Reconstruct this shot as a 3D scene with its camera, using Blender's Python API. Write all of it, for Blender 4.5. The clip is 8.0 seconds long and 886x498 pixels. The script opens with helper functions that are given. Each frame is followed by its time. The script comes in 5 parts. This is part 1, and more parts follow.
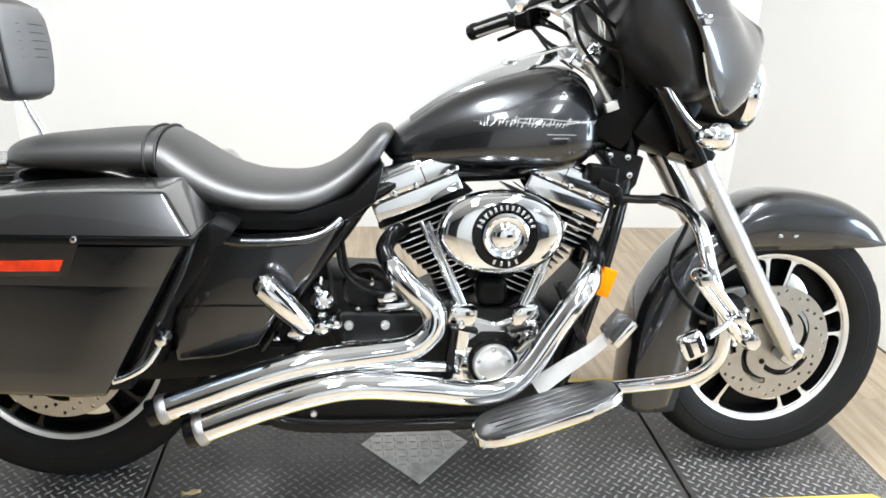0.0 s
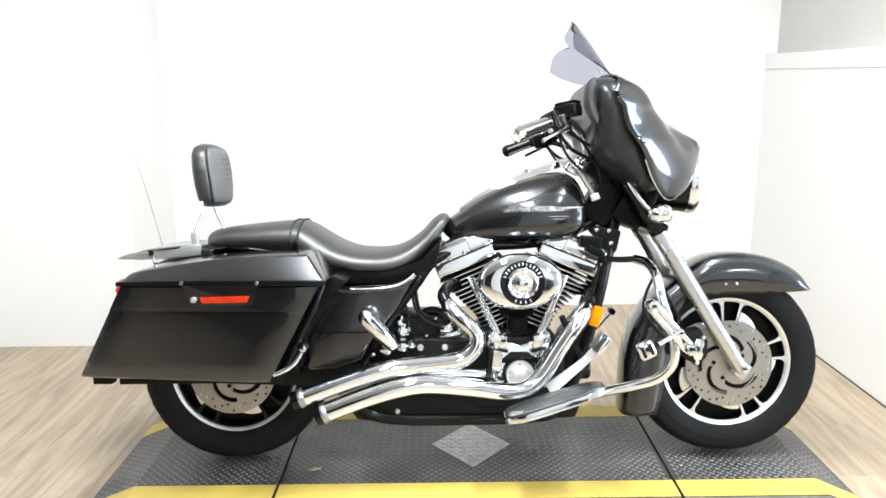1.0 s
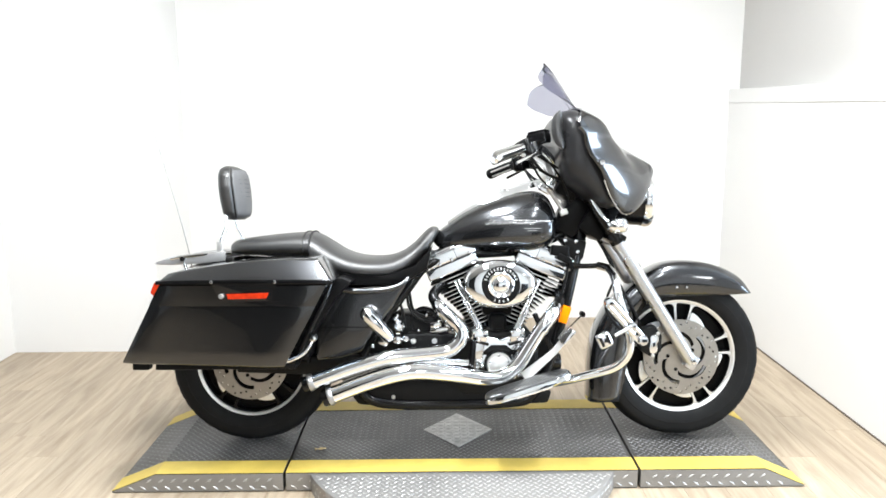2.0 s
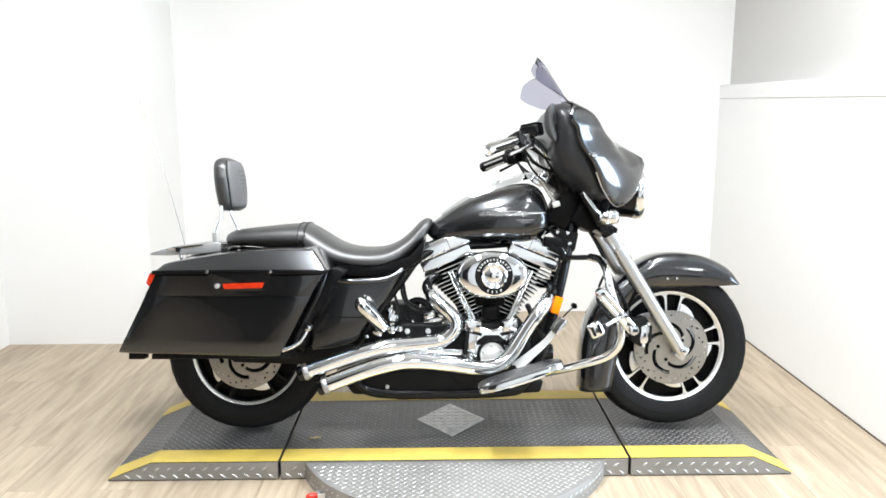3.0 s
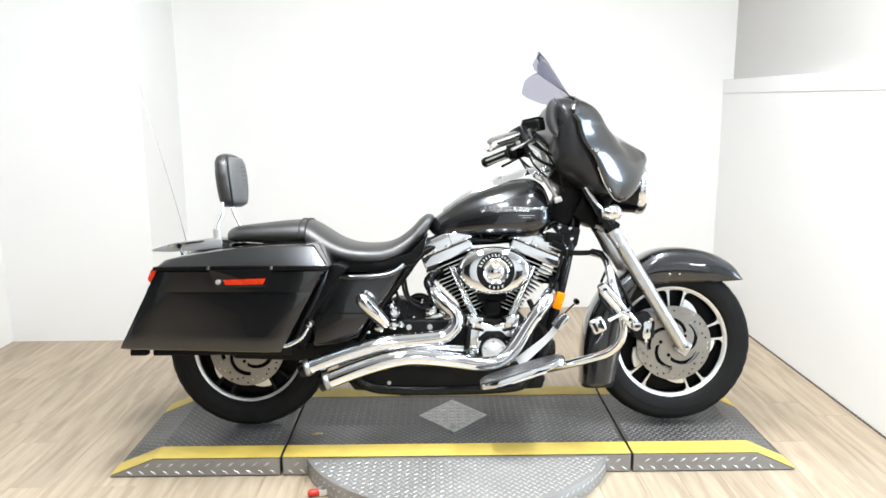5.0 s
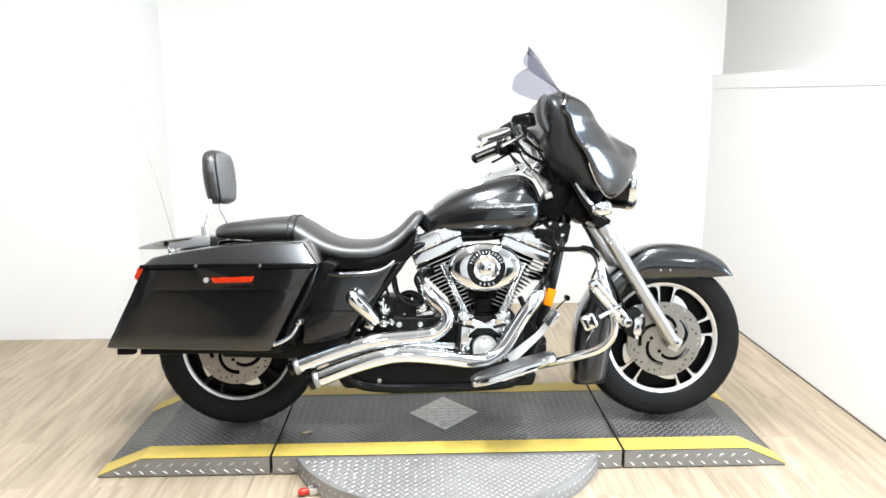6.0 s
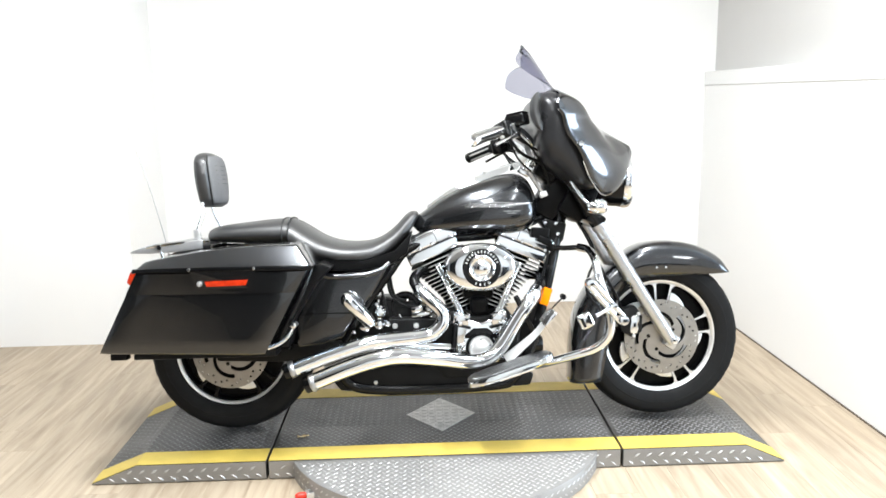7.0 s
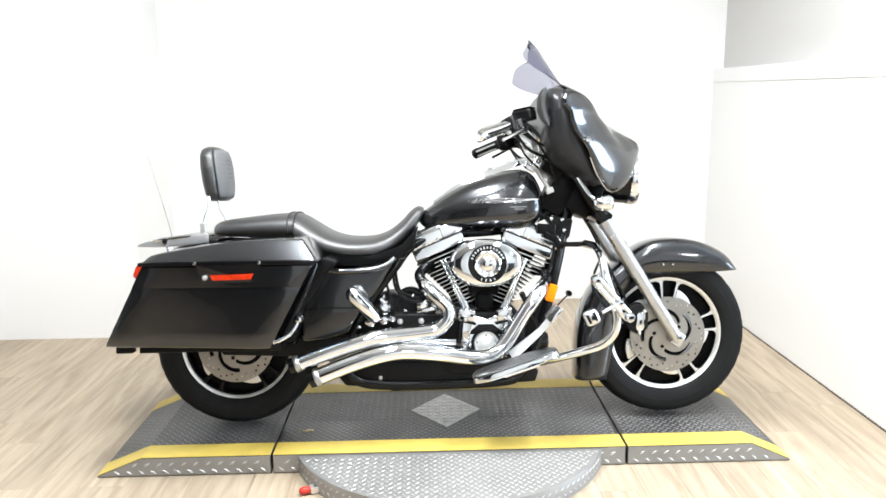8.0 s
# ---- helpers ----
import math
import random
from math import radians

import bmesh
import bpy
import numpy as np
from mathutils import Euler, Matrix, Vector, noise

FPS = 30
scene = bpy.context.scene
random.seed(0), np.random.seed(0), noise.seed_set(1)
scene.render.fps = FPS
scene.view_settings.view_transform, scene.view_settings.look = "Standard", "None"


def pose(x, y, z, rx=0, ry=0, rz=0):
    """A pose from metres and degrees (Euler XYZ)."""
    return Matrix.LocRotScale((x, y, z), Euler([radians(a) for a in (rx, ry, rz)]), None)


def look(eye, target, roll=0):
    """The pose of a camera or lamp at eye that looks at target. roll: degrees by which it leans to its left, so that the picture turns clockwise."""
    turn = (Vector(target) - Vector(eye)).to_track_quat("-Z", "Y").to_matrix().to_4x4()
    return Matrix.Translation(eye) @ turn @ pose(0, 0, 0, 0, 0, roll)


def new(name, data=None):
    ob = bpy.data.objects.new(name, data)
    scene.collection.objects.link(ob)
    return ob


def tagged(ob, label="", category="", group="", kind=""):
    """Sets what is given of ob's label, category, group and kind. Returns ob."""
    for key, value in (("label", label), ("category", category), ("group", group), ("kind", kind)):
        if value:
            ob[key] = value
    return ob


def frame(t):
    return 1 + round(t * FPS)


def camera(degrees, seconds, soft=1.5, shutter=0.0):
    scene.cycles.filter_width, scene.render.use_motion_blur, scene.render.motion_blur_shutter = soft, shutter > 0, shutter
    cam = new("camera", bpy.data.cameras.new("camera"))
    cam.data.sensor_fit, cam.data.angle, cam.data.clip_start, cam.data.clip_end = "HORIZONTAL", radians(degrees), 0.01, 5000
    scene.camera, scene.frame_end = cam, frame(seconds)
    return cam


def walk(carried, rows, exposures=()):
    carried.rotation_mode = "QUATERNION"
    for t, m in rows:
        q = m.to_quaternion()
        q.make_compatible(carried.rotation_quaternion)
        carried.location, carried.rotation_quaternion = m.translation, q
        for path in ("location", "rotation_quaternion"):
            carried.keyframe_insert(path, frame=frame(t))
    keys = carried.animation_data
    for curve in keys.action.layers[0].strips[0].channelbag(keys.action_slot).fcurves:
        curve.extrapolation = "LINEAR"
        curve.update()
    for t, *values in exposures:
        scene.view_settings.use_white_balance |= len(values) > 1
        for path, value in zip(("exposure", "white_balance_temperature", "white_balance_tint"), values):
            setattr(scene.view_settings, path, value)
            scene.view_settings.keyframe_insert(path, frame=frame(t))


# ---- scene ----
cam = camera(60.6, 8.0, 1.6)

PATH = [
    (0, (-0.171, -1.647, 1.272), (0.059, 0.205, 0.553), 2.60),
    (0.1, (-0.125, -1.763, 1.289), (0.012, 0.123, 0.639), 0.09),
    (0.2, (-0.150, -1.833, 1.320), (-0.027, 0.071, 0.723), 0.60),
    (0.3, (-0.140, -1.925, 1.325), (-0.014, -0.012, 0.756), -0.15),
    (0.4, (-0.150, -1.996, 1.342), (0.004, -0.079, 0.790), 0.62),
    (0.5, (-0.169, -2.075, 1.338), (-0.007, -0.152, 0.811), -0.10),
    (0.6, (-0.151, -2.159, 1.373), (-0.031, -0.229, 0.864), -0.78),
    (0.7, (-0.145, -2.241, 1.375), (-0.048, -0.302, 0.895), -1.24),
    (0.8, (-0.151, -2.324, 1.369), (-0.083, -0.376, 0.917), -1.03),
    (0.9, (-0.124, -2.407, 1.376), (-0.085, -0.455, 0.946), -0.41),
    (1, (-0.114, -2.487, 1.376), (-0.109, -0.538, 0.928), -0.60),
    (1.1, (-0.081, -2.563, 1.370), (-0.079, -0.618, 0.902), 0.48),
    (1.2, (-0.070, -2.627, 1.369), (-0.037, -0.684, 0.899), 0.91),
    (1.3, (-0.035, -2.690, 1.390), (-0.033, -0.746, 0.922), 0.39),
    (1.4, (-0.045, -2.736, 1.382), (-0.036, -0.782, 0.957), 0.11),
    (1.5, (-0.052, -2.781, 1.389), (-0.035, -0.823, 0.982), -0.40),
    (1.7, (-0.066, -2.854, 1.387), (-0.062, -0.890, 1.011), -0.41),
    (2.8, (-0.089, -2.936, 1.370), (-0.062, -0.971, 1.002), -0.38),
    (3, (-0.087, -2.939, 1.366), (-0.059, -0.975, 0.988), -0.20),
    (3.5, (-0.097, -2.933, 1.368), (-0.068, -0.969, 0.992), 0.00),
    (4, (-0.097, -2.932, 1.363), (-0.073, -0.968, 0.985), -0.20),
    (4.5, (-0.086, -2.936, 1.359), (-0.079, -0.972, 0.979), -0.10),
    (4.7, (-0.082, -2.934, 1.362), (-0.068, -0.972, 0.975), -0.30),
    (5.8, (-0.073, -2.924, 1.358), (-0.045, -0.962, 0.972), -0.32),
    (6, (-0.083, -2.913, 1.363), (-0.036, -0.954, 0.964), -0.40),
    (6.5, (-0.086, -2.907, 1.355), (-0.027, -0.948, 0.957), -0.80),
    (7, (-0.085, -2.896, 1.359), (-0.023, -0.937, 0.961), -1.10),
    (7.5, (-0.083, -2.892, 1.360), (-0.021, -0.934, 0.955), -1.10),
    (8, (-0.084, -2.891, 1.353), (-0.038, -0.933, 0.947), -0.80),
]
walk(cam, [(t, look(eye, target, roll)) for t, eye, target, roll in PATH], [(0.0, -0.06), (0.8, 0.0), (1.5, 0.10), (3.0, -0.02), (4.5, -0.13), (6.0, 0.02), (8.0, 0.07)])

# ---- world, lights ----
world = bpy.data.worlds.new("studio_world")
world.use_nodes = True
world.node_tree.nodes["Background"].inputs[0].default_value = (0.9, 0.95, 1.0, 1)
world.node_tree.nodes["Background"].inputs[1].default_value = 0.05
scene.world = world


def area_lamp(name, x, y, z, sx, sy, watts, color=(0.94, 0.975, 1.0), rx=0.0, ry=0.0, rz=0.0):
    data = bpy.data.lights.new(name, "AREA")
    data.shape, data.size, data.size_y, data.energy, data.color = "RECTANGLE", sx, sy, watts, color
    lamp = new(name, data)
    lamp.matrix_basis = pose(x, y, z, rx, ry, rz)
    return lamp


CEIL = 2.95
# unseen ceiling lamps, inferred from overhead highlights; places and watts set by eye
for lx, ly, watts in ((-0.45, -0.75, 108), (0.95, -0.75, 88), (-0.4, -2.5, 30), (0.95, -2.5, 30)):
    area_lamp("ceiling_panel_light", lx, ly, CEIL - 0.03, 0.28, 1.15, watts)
# fill lamps added behind the camera to brighten what the chrome reflects
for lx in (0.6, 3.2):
    area_lamp("unseen_fill_lamp", lx, -5.2, CEIL - 0.03, 0.25, 1.2, 60)
# unseen cool lamp for the fairing's bluish reflections; the wall has no window
area_lamp("cool_reflection_lamp", 4.86, -1.65, 1.30, 1.9, 2.3, 300, (0.66, 0.82, 1.0), 0, 90, 0)


# ---- materials ----
def mat(name, base, rough=0.5, metal=0.0, coat=0.0, scale=30.0, vary=0.12, bump=0.0, bump_scale=200.0, spec=0.5, rough_vary=0.08):
    m = bpy.data.materials.new(name)
    m.use_nodes = True
    nt = m.node_tree
    b = nt.nodes["Principled BSDF"]
    co = nt.nodes.new("ShaderNodeTexCoord")
    n1 = nt.nodes.new("ShaderNodeTexNoise")
    n1.inputs["Scale"].default_value, n1.inputs["Detail"].default_value = scale, 6
    nt.links.new(co.outputs["Object"], n1.inputs["Vector"])
    ramp = nt.nodes.new("ShaderNodeMapRange")
    ramp.inputs[3].default_value, ramp.inputs[4].default_value = 1 - vary, 1 + vary
    nt.links.new(n1.outputs[0], ramp.inputs[0])
    mix = nt.nodes.new("ShaderNodeVectorMath")
    mix.operation = "SCALE"
    mix.inputs[0].default_value = base
    nt.links.new(ramp.outputs[0], mix.inputs["Scale"])
    nt.links.new(mix.outputs[0], b.inputs["Base Color"])
    rr = nt.nodes.new("ShaderNodeMapRange")
    rr.inputs[3].default_value, rr.inputs[4].default_value = max(0.01, rough - rough_vary), min(1, rough + rough_vary)
    n2 = nt.nodes.new("ShaderNodeTexNoise")
    n2.inputs["Scale"].default_value, n2.inputs["Detail"].default_value = scale * 0.2, 4
    nt.links.new(co.outputs["Object"], n2.inputs["Vector"])
    nt.links.new(n2.outputs[0], rr.inputs[0])
    nt.links.new(rr.outputs[0], b.inputs["Roughness"])
    b.inputs["Metallic"].default_value = metal
    b.inputs["Coat Weight"].default_value = coat
    b.inputs["Coat Roughness"].default_value = 0.04
    b.inputs["Specular IOR Level"].default_value = spec
    if bump:
        n3 = nt.nodes.new("ShaderNodeTexNoise")
        n3.inputs["Scale"].default_value, n3.inputs["Detail"].default_value = bump_scale, 5
        nt.links.new(co.outputs["Object"], n3.inputs["Vector"])
        bp = nt.nodes.new("ShaderNodeBump")
        bp.inputs["Strength"].default_value, bp.inputs["Distance"].default_value = bump, 0.002
        nt.links.new(n3.outputs[0], bp.inputs["Height"])
        nt.links.new(bp.outputs[0], b.inputs["Normal"])
    return m


M = {
    "wall": mat("white_wall_paint", (0.80, 0.797, 0.786), 0.6, scale=3, vary=0.015, bump=0.15, bump_scale=150),
    # this grey stands in for the shade on the upper wall
    "upper": mat("shade_grey_upper_wall", (0.55, 0.541, 0.525), 0.65, scale=3, vary=0.03, bump=0.15, bump_scale=150),
    # tones of the unseen room, chosen for what chrome and paint reflect
    "dim": mat("unseen_light_wall", (0.68, 0.68, 0.67), 0.7, scale=4, vary=0.1, bump=0.1),
    "dark": mat("unseen_mid_grey_wall", (0.42, 0.42, 0.422), 0.7, scale=4, vary=0.1, bump=0.1),
    "ceiling2": mat("unseen_grey_ceiling", (0.45, 0.45, 0.45), 0.8, scale=5, vary=0.05),
    "ceiling": mat("ceiling_paint", (0.70, 0.70, 0.69), 0.8, scale=5, vary=0.03),
    "chrome": mat("chrome_plating", (0.85, 0.868, 0.89), 0.055, 1.0, scale=12, vary=0.05, rough_vary=0.03),
    "satin": mat("satin_aluminium", (0.80, 0.80, 0.79), 0.40, 0.9, scale=60, vary=0.06, bump=0.05),
    "cast": mat("cast_engine_metal", (0.42, 0.42, 0.42), 0.42, 1.0, scale=50, vary=0.15, bump=0.2, bump_scale=400),
    "finblack": mat("matt_black_fins", (0.004, 0.004, 0.004), 0.6, 0.0, spec=0.12, scale=60, vary=0.2),
    "finedge": mat("machined_fin_edges", (0.66, 0.66, 0.655), 0.35, 1.0, scale=80, vary=0.15),
    "steel": mat("brake_disc_steel", (0.45, 0.432, 0.405), 0.34, 1.0, scale=40, vary=0.12, bump=0.05),
    "paint": mat("charcoal_pearl_paint", (0.047, 0.0487, 0.0525), 0.25, 0.92, coat=1.0, scale=1600, vary=0.12, rough_vary=0.03),
    "black": mat("black_gloss_paint", (0.004, 0.004, 0.0043), 0.16, 0.0, spec=0.26, scale=20, vary=0.2),
    "wrinkle": mat("black_powder_coat", (0.006, 0.006, 0.006), 0.38, 0.0, spec=0.16, scale=60, vary=0.25, bump=0.3, bump_scale=900),
    "plastic": mat("black_inner_plastic", (0.004, 0.004, 0.0042), 0.34, 0.0, spec=0.11, scale=40, vary=0.2, bump=0.15, bump_scale=700),
    "leather": mat("black_seat_vinyl", (0.014, 0.0137, 0.0137), 0.47, 0.0, spec=0.9, scale=14, vary=0.2, bump=0.22, bump_scale=420),
    "padgrey": mat("grey_stitched_vinyl", (0.11, 0.11, 0.112), 0.65, 0.0, scale=14, vary=0.2, bump=0.3, bump_scale=420),
    "seam": mat("seat_seam_thread", (0.02, 0.02, 0.02), 0.6),
    "rubber": mat("tyre_rubber", (0.0085, 0.0085, 0.0088), 0.58, 0.0, spec=0.14, scale=25, vary=0.3, bump=0.25, bump_scale=500),
    "pad": mat("ribbed_rubber_pad", (0.022, 0.022, 0.0225), 0.30, 0.0, spec=0.9, scale=40, vary=0.3, bump=0.2, bump_scale=300),
    "yellow": mat("worn_yellow_edge_paint", (0.56, 0.415, 0.085), 0.55, 0.0, scale=18, vary=0.16, bump=0.2, bump_scale=250),
    "deck": mat("worn_dark_deck_plate", (0.066, 0.062, 0.058), 0.38, 0.3, spec=0.7, scale=9, vary=0.75, bump=0.3, bump_scale=180, rough_vary=0.18),
    "lug": mat("worn_plate_lugs", (0.21, 0.21, 0.212), 0.40, 0.3, scale=5, vary=0.6, rough_vary=0.14),
    "bright": mat("bare_tread_plate", (0.29, 0.283, 0.272), 0.46, 0.5, scale=6, vary=0.28, bump=0.2, bump_scale=160, rough_vary=0.16),
    "inlay": mat("scuffed_metal_inlay", (0.50, 0.49, 0.47), 0.46, 0.5, scale=28, vary=0.6, bump=0.3, bump_scale=160, rough_vary=0.16),
    "brightlug": mat("polished_tread_lugs", (0.47, 0.46, 0.445), 0.38, 0.5, scale=9, vary=0.3),
    "gap": mat("dark_joint_and_panel", (0.012, 0.012, 0.012), 0.8),
    "joint": mat("brown_floor_joint", (0.10, 0.075, 0.055), 0.8, scale=20, vary=0.3),
    "blade": mat("polished_pedal_metal", (0.88, 0.88, 0.87), 0.42, 0.6, scale=40, vary=0.06),
    "scrap": mat("tan_paper_scrap", (0.50, 0.38, 0.20), 0.7, scale=60, vary=0.25),
    "badge": mat("silver_badge", (0.72, 0.72, 0.72), 0.25, 0.9),
    "inner": mat("charcoal_inner_fairing", (0.022, 0.022, 0.0236), 0.30, 0.2, spec=0.32, scale=40, vary=0.2),
    "fork": mat("fork_leg_aluminium", (0.58, 0.587, 0.60), 0.30, 0.9, scale=50, vary=0.08, bump=0.04),
    "rackmetal": mat("brushed_rack_metal", (0.62, 0.62, 0.627), 0.34, 0.8, scale=40, vary=0.12),
    "redtool": mat("red_plastic_grip", (0.55, 0.03, 0.015), 0.4),
}


M["leather"].node_tree.nodes["Principled BSDF"].inputs["Coat Weight"].default_value = 0.35
M["leather"].node_tree.nodes["Principled BSDF"].inputs["Coat Roughness"].default_value = 0.36


def clear_mat(name, color, rough=0.08, trans=0.6):
    m = mat(name, color, rough, scale=60, vary=0.1, rough_vary=0.03)
    b = m.node_tree.nodes["Principled BSDF"]
    b.inputs["Transmission Weight"].default_value = trans
    b.inputs["IOR"].default_value = 1.3
    return m


M["red"] = mat("red_reflector_lens", (0.55, 0.034, 0.008), 0.12, scale=45, vary=0.7, rough_vary=0.03)
M["amber"] = clear_mat("amber_reflector_lens", (1.0, 0.235, 0.0), 0.2, 0.0)
M["screen"] = clear_mat("smoked_windscreen", (0.50, 0.50, 0.585), 0.05, 1.0)
M["screen"].node_tree.nodes["Principled BSDF"].inputs["IOR"].default_value = 1.08
M["lens"] = clear_mat("clear_lamp_lens", (0.9, 0.9, 0.9), 0.05, 0.8)


def plank_mat():
    m = mat("oak_vinyl_planks", (0.50, 0.385, 0.26), 0.42, scale=3, vary=0.1, spec=0.35)
    nt = m.node_tree
    b = nt.nodes["Principled BSDF"]
    oi = nt.nodes.new("ShaderNodeObjectInfo")
    co = nt.nodes.new("ShaderNodeTexCoord")
    mp = nt.nodes.new("ShaderNodeMapping")
    mp.inputs["Scale"].default_value = (16, 1.3, 1)
    off = nt.nodes.new("ShaderNodeVectorMath")
    off.operation = "SCALE"
    off.inputs[0].default_value = (13.0, 7.0, 0)
    nt.links.new(oi.outputs["Random"], off.inputs["Scale"])
    nt.links.new(off.outputs[0], mp.inputs["Location"])
    nt.links.new(co.outputs["Object"], mp.inputs["Vector"])
    n = nt.nodes.new("ShaderNodeTexNoise")
    n.inputs["Scale"].default_value, n.inputs["Detail"].default_value, n.inputs["Roughness"].default_value = 1.6, 8, 0.62
    n.inputs["Distortion"].default_value = 0.6
    nt.links.new(mp.outputs[0], n.inputs["Vector"])
    cr = nt.nodes.new("ShaderNodeValToRGB")
    cr.color_ramp.elements[0].position, cr.color_ramp.elements[0].color = 0.30, (0.285, 0.221, 0.153, 1)
    cr.color_ramp.elements[1].position, cr.color_ramp.elements[1].color = 0.66, (0.458, 0.377, 0.280, 1)
    nt.links.new(n.outputs[0], cr.inputs[0])
    rnd = nt.nodes.new("ShaderNodeMapRange")
    rnd.inputs[3].default_value, rnd.inputs[4].default_value = 0.92, 1.07
    nt.links.new(oi.outputs["Random"], rnd.inputs[0])
    sc = nt.nodes.new("ShaderNodeVectorMath")
    sc.operation = "SCALE"
    nt.links.new(cr.outputs[0], sc.inputs[0])
    nt.links.new(rnd.outputs[0], sc.inputs["Scale"])
    nt.links.new(sc.outputs[0], b.inputs["Base Color"])
    return m


M["plank"] = plank_mat()


# ---- mesh helpers ----
def part(name, bm, material, parent=None, label="", sharp=38, smooth=True):
    bmesh.ops.recalc_face_normals(bm, faces=bm.faces[:])
    me = bpy.data.meshes.new(name)
    bm.to_mesh(me)
    bm.free()
    me.materials.append(material)
    if smooth:
        for p in me.polygons:
            p.use_smooth = True
        me.set_sharp_from_angle(angle=radians(sharp))
    ob = new(name, me)
    ob.parent = parent
    if label:
        tagged(ob, label)
    return ob


def spl(pts, n=6):
    """A smooth line through points of any dimension."""
    p = [Vector(q) for q in pts]
    out = []
    for i in range(len(p) - 1):
        a, b, c, d = p[max(i - 1, 0)], p[i], p[i + 1], p[min(i + 2, len(p) - 1)]
        for k in range(n):
            t = k / n
            out.append(0.5 * ((2 * b) + (c - a) * t + (2 * a - 5 * b + 4 * c - d) * t * t + (3 * b - a - 3 * c + d) * t ** 3))
    out.append(p[-1])
    return out


def skin(bm, rings, caps=True, closed=True):
    vs = [[bm.verts.new(p) for p in r] for r in rings]
    n = len(vs[0])
    for a, b in zip(vs, vs[1:]):
        for i in range(n if closed else n - 1):
            j = (i + 1) % n
            bm.faces.new((a[i], a[j], b[j], b[i]))
    if caps and closed:
        bm.faces.new(vs[0])
        bm.faces.new(vs[-1])
    return vs


def tube(bm, pts, r, seg=12, n=6, smooth=True):
    path = spl(pts, n) if smooth else [Vector(q) for q in pts]
    rr = r if isinstance(r, (list, tuple)) else [r] * len(pts)
    m = len(path)
    up = Vector((0, 0, 1))
    rings = []
    prev = None
    for i, p in enumerate(path):
        t = (path[min(i + 1, m - 1)] - path[max(i - 1, 0)]).normalized()
        if prev is None:
            a = t.orthogonal().normalized()
        else:
            a = (prev - t * prev.dot(t)).normalized()
        prev = a
        b = t.cross(a)
        f = i / max(m - 1, 1) * (len(rr) - 1)
        k = min(int(f), len(rr) - 2) if len(rr) > 1 else 0
        rad = rr[k] + (rr[min(k + 1, len(rr) - 1)] - rr[k]) * (f - k)
        rings.append([p + (a * math.cos(q) + b * math.sin(q)) * rad for q in [math.tau * s / seg for s in range(seg)]])
    skin(bm, rings)
    return bm


def lathe(bm, prof, at=(0, 0, 0), axis="y", seg=48, wob=None):
    """Turns a profile of (radius, height along the axis) round an axis."""
    rings = []
    for s in range(seg):
        a = math.tau * s / seg
        ring = []
        for i, (r, h) in enumerate(prof):
            q = r + (wob(i, s) if wob else 0.0)
            c, d = q * math.cos(a), q * math.sin(a)
            v = {"y": (c, h, d), "x": (h, c, d), "z": (c, d, h)}[axis]
            ring.append(Vector(at) + Vector(v))
        rings.append([bm.verts.new(p) for p in ring])
    n = len(prof)
    for s in range(seg):
        a, b = rings[s], rings[(s + 1) % seg]
        for i in range(n - 1):
            if prof[i][0] < 1e-6 and prof[i + 1][0] < 1e-6:
                continue
            bm.faces.new((a[i], a[i + 1], b[i + 1], b[i]))
    bmesh.ops.remove_doubles(bm, verts=bm.verts[:], dist=1e-6)
    return bm


def bev(bm, w, seg=2, angle=30):
    es = [e for e in bm.edges if len(e.link_faces) == 2 and e.calc_face_angle(0) > radians(angle)]
    if es:
        bmesh.ops.bevel(bm, geom=es, offset=w, segments=seg, profile=0.6, affect="EDGES", clamp_overlap=True)
    return bm


def rbox(bm, c, s, w=0.003, rot=(0, 0, 0), seg=2):
    b2 = bmesh.new()
    bmesh.ops.create_cube(b2, size=1.0)
    bmesh.ops.scale(b2, vec=s, verts=b2.verts[:])
    bev(b2, w, seg)
    bmesh.ops.transform(b2, matrix=pose(*c, *rot), verts=b2.verts[:])
    me = bpy.data.meshes.new("tmp")
    b2.to_mesh(me)
    b2.free()
    bm.from_mesh(me)
    bpy.data.meshes.remove(me)
    return bm


def prism(bm, outline, y0, y1, w=0.0, seg=2, angle=30):
    """A flat shape in x and z, drawn out from y0 to y1."""
    b2 = bmesh.new()
    skin(b2, [[(x, y0, z) for x, z in outline], [(x, y1, z) for x, z in outline]])
    bmesh.ops.recalc_face_normals(b2, faces=b2.faces[:])
    if w:
        bev(b2, w, seg, angle)
    me = bpy.data.meshes.new("tmp")
    b2.to_mesh(me)
    b2.free()
    bm.from_mesh(me)
    bpy.data.meshes.remove(me)
    return bm


def plate(bm, outer, holes, y0, y1):
    """A plate in x and z with holes through it."""
    edges = []
    for loop in [outer, *holes]:
        vs = [bm.verts.new((x, y0, z)) for x, z in loop]
        edges += [bm.edges.new((vs[i], vs[(i + 1) % len(vs)])) for i in range(len(vs))]
    bmesh.ops.triangle_fill(bm, use_beauty=True, use_dissolve=False, edges=edges)
    ext = bmesh.ops.extrude_face_region(bm, geom=bm.faces[:])
    bmesh.ops.translate(bm, vec=(0, y1 - y0, 0), verts=[g for g in ext["geom"] if isinstance(g, bmesh.types.BMVert)])
    return bm


def sect(x, hw, zlo, zhi, e=2.4, n=28, yc=0.0, belly=0.45):
    """A rounded ring across x: half width, bottom, top."""
    ring = []
    zm = zlo + (zhi - zlo) * belly
    for k in range(n):
        a = math.tau * k / n
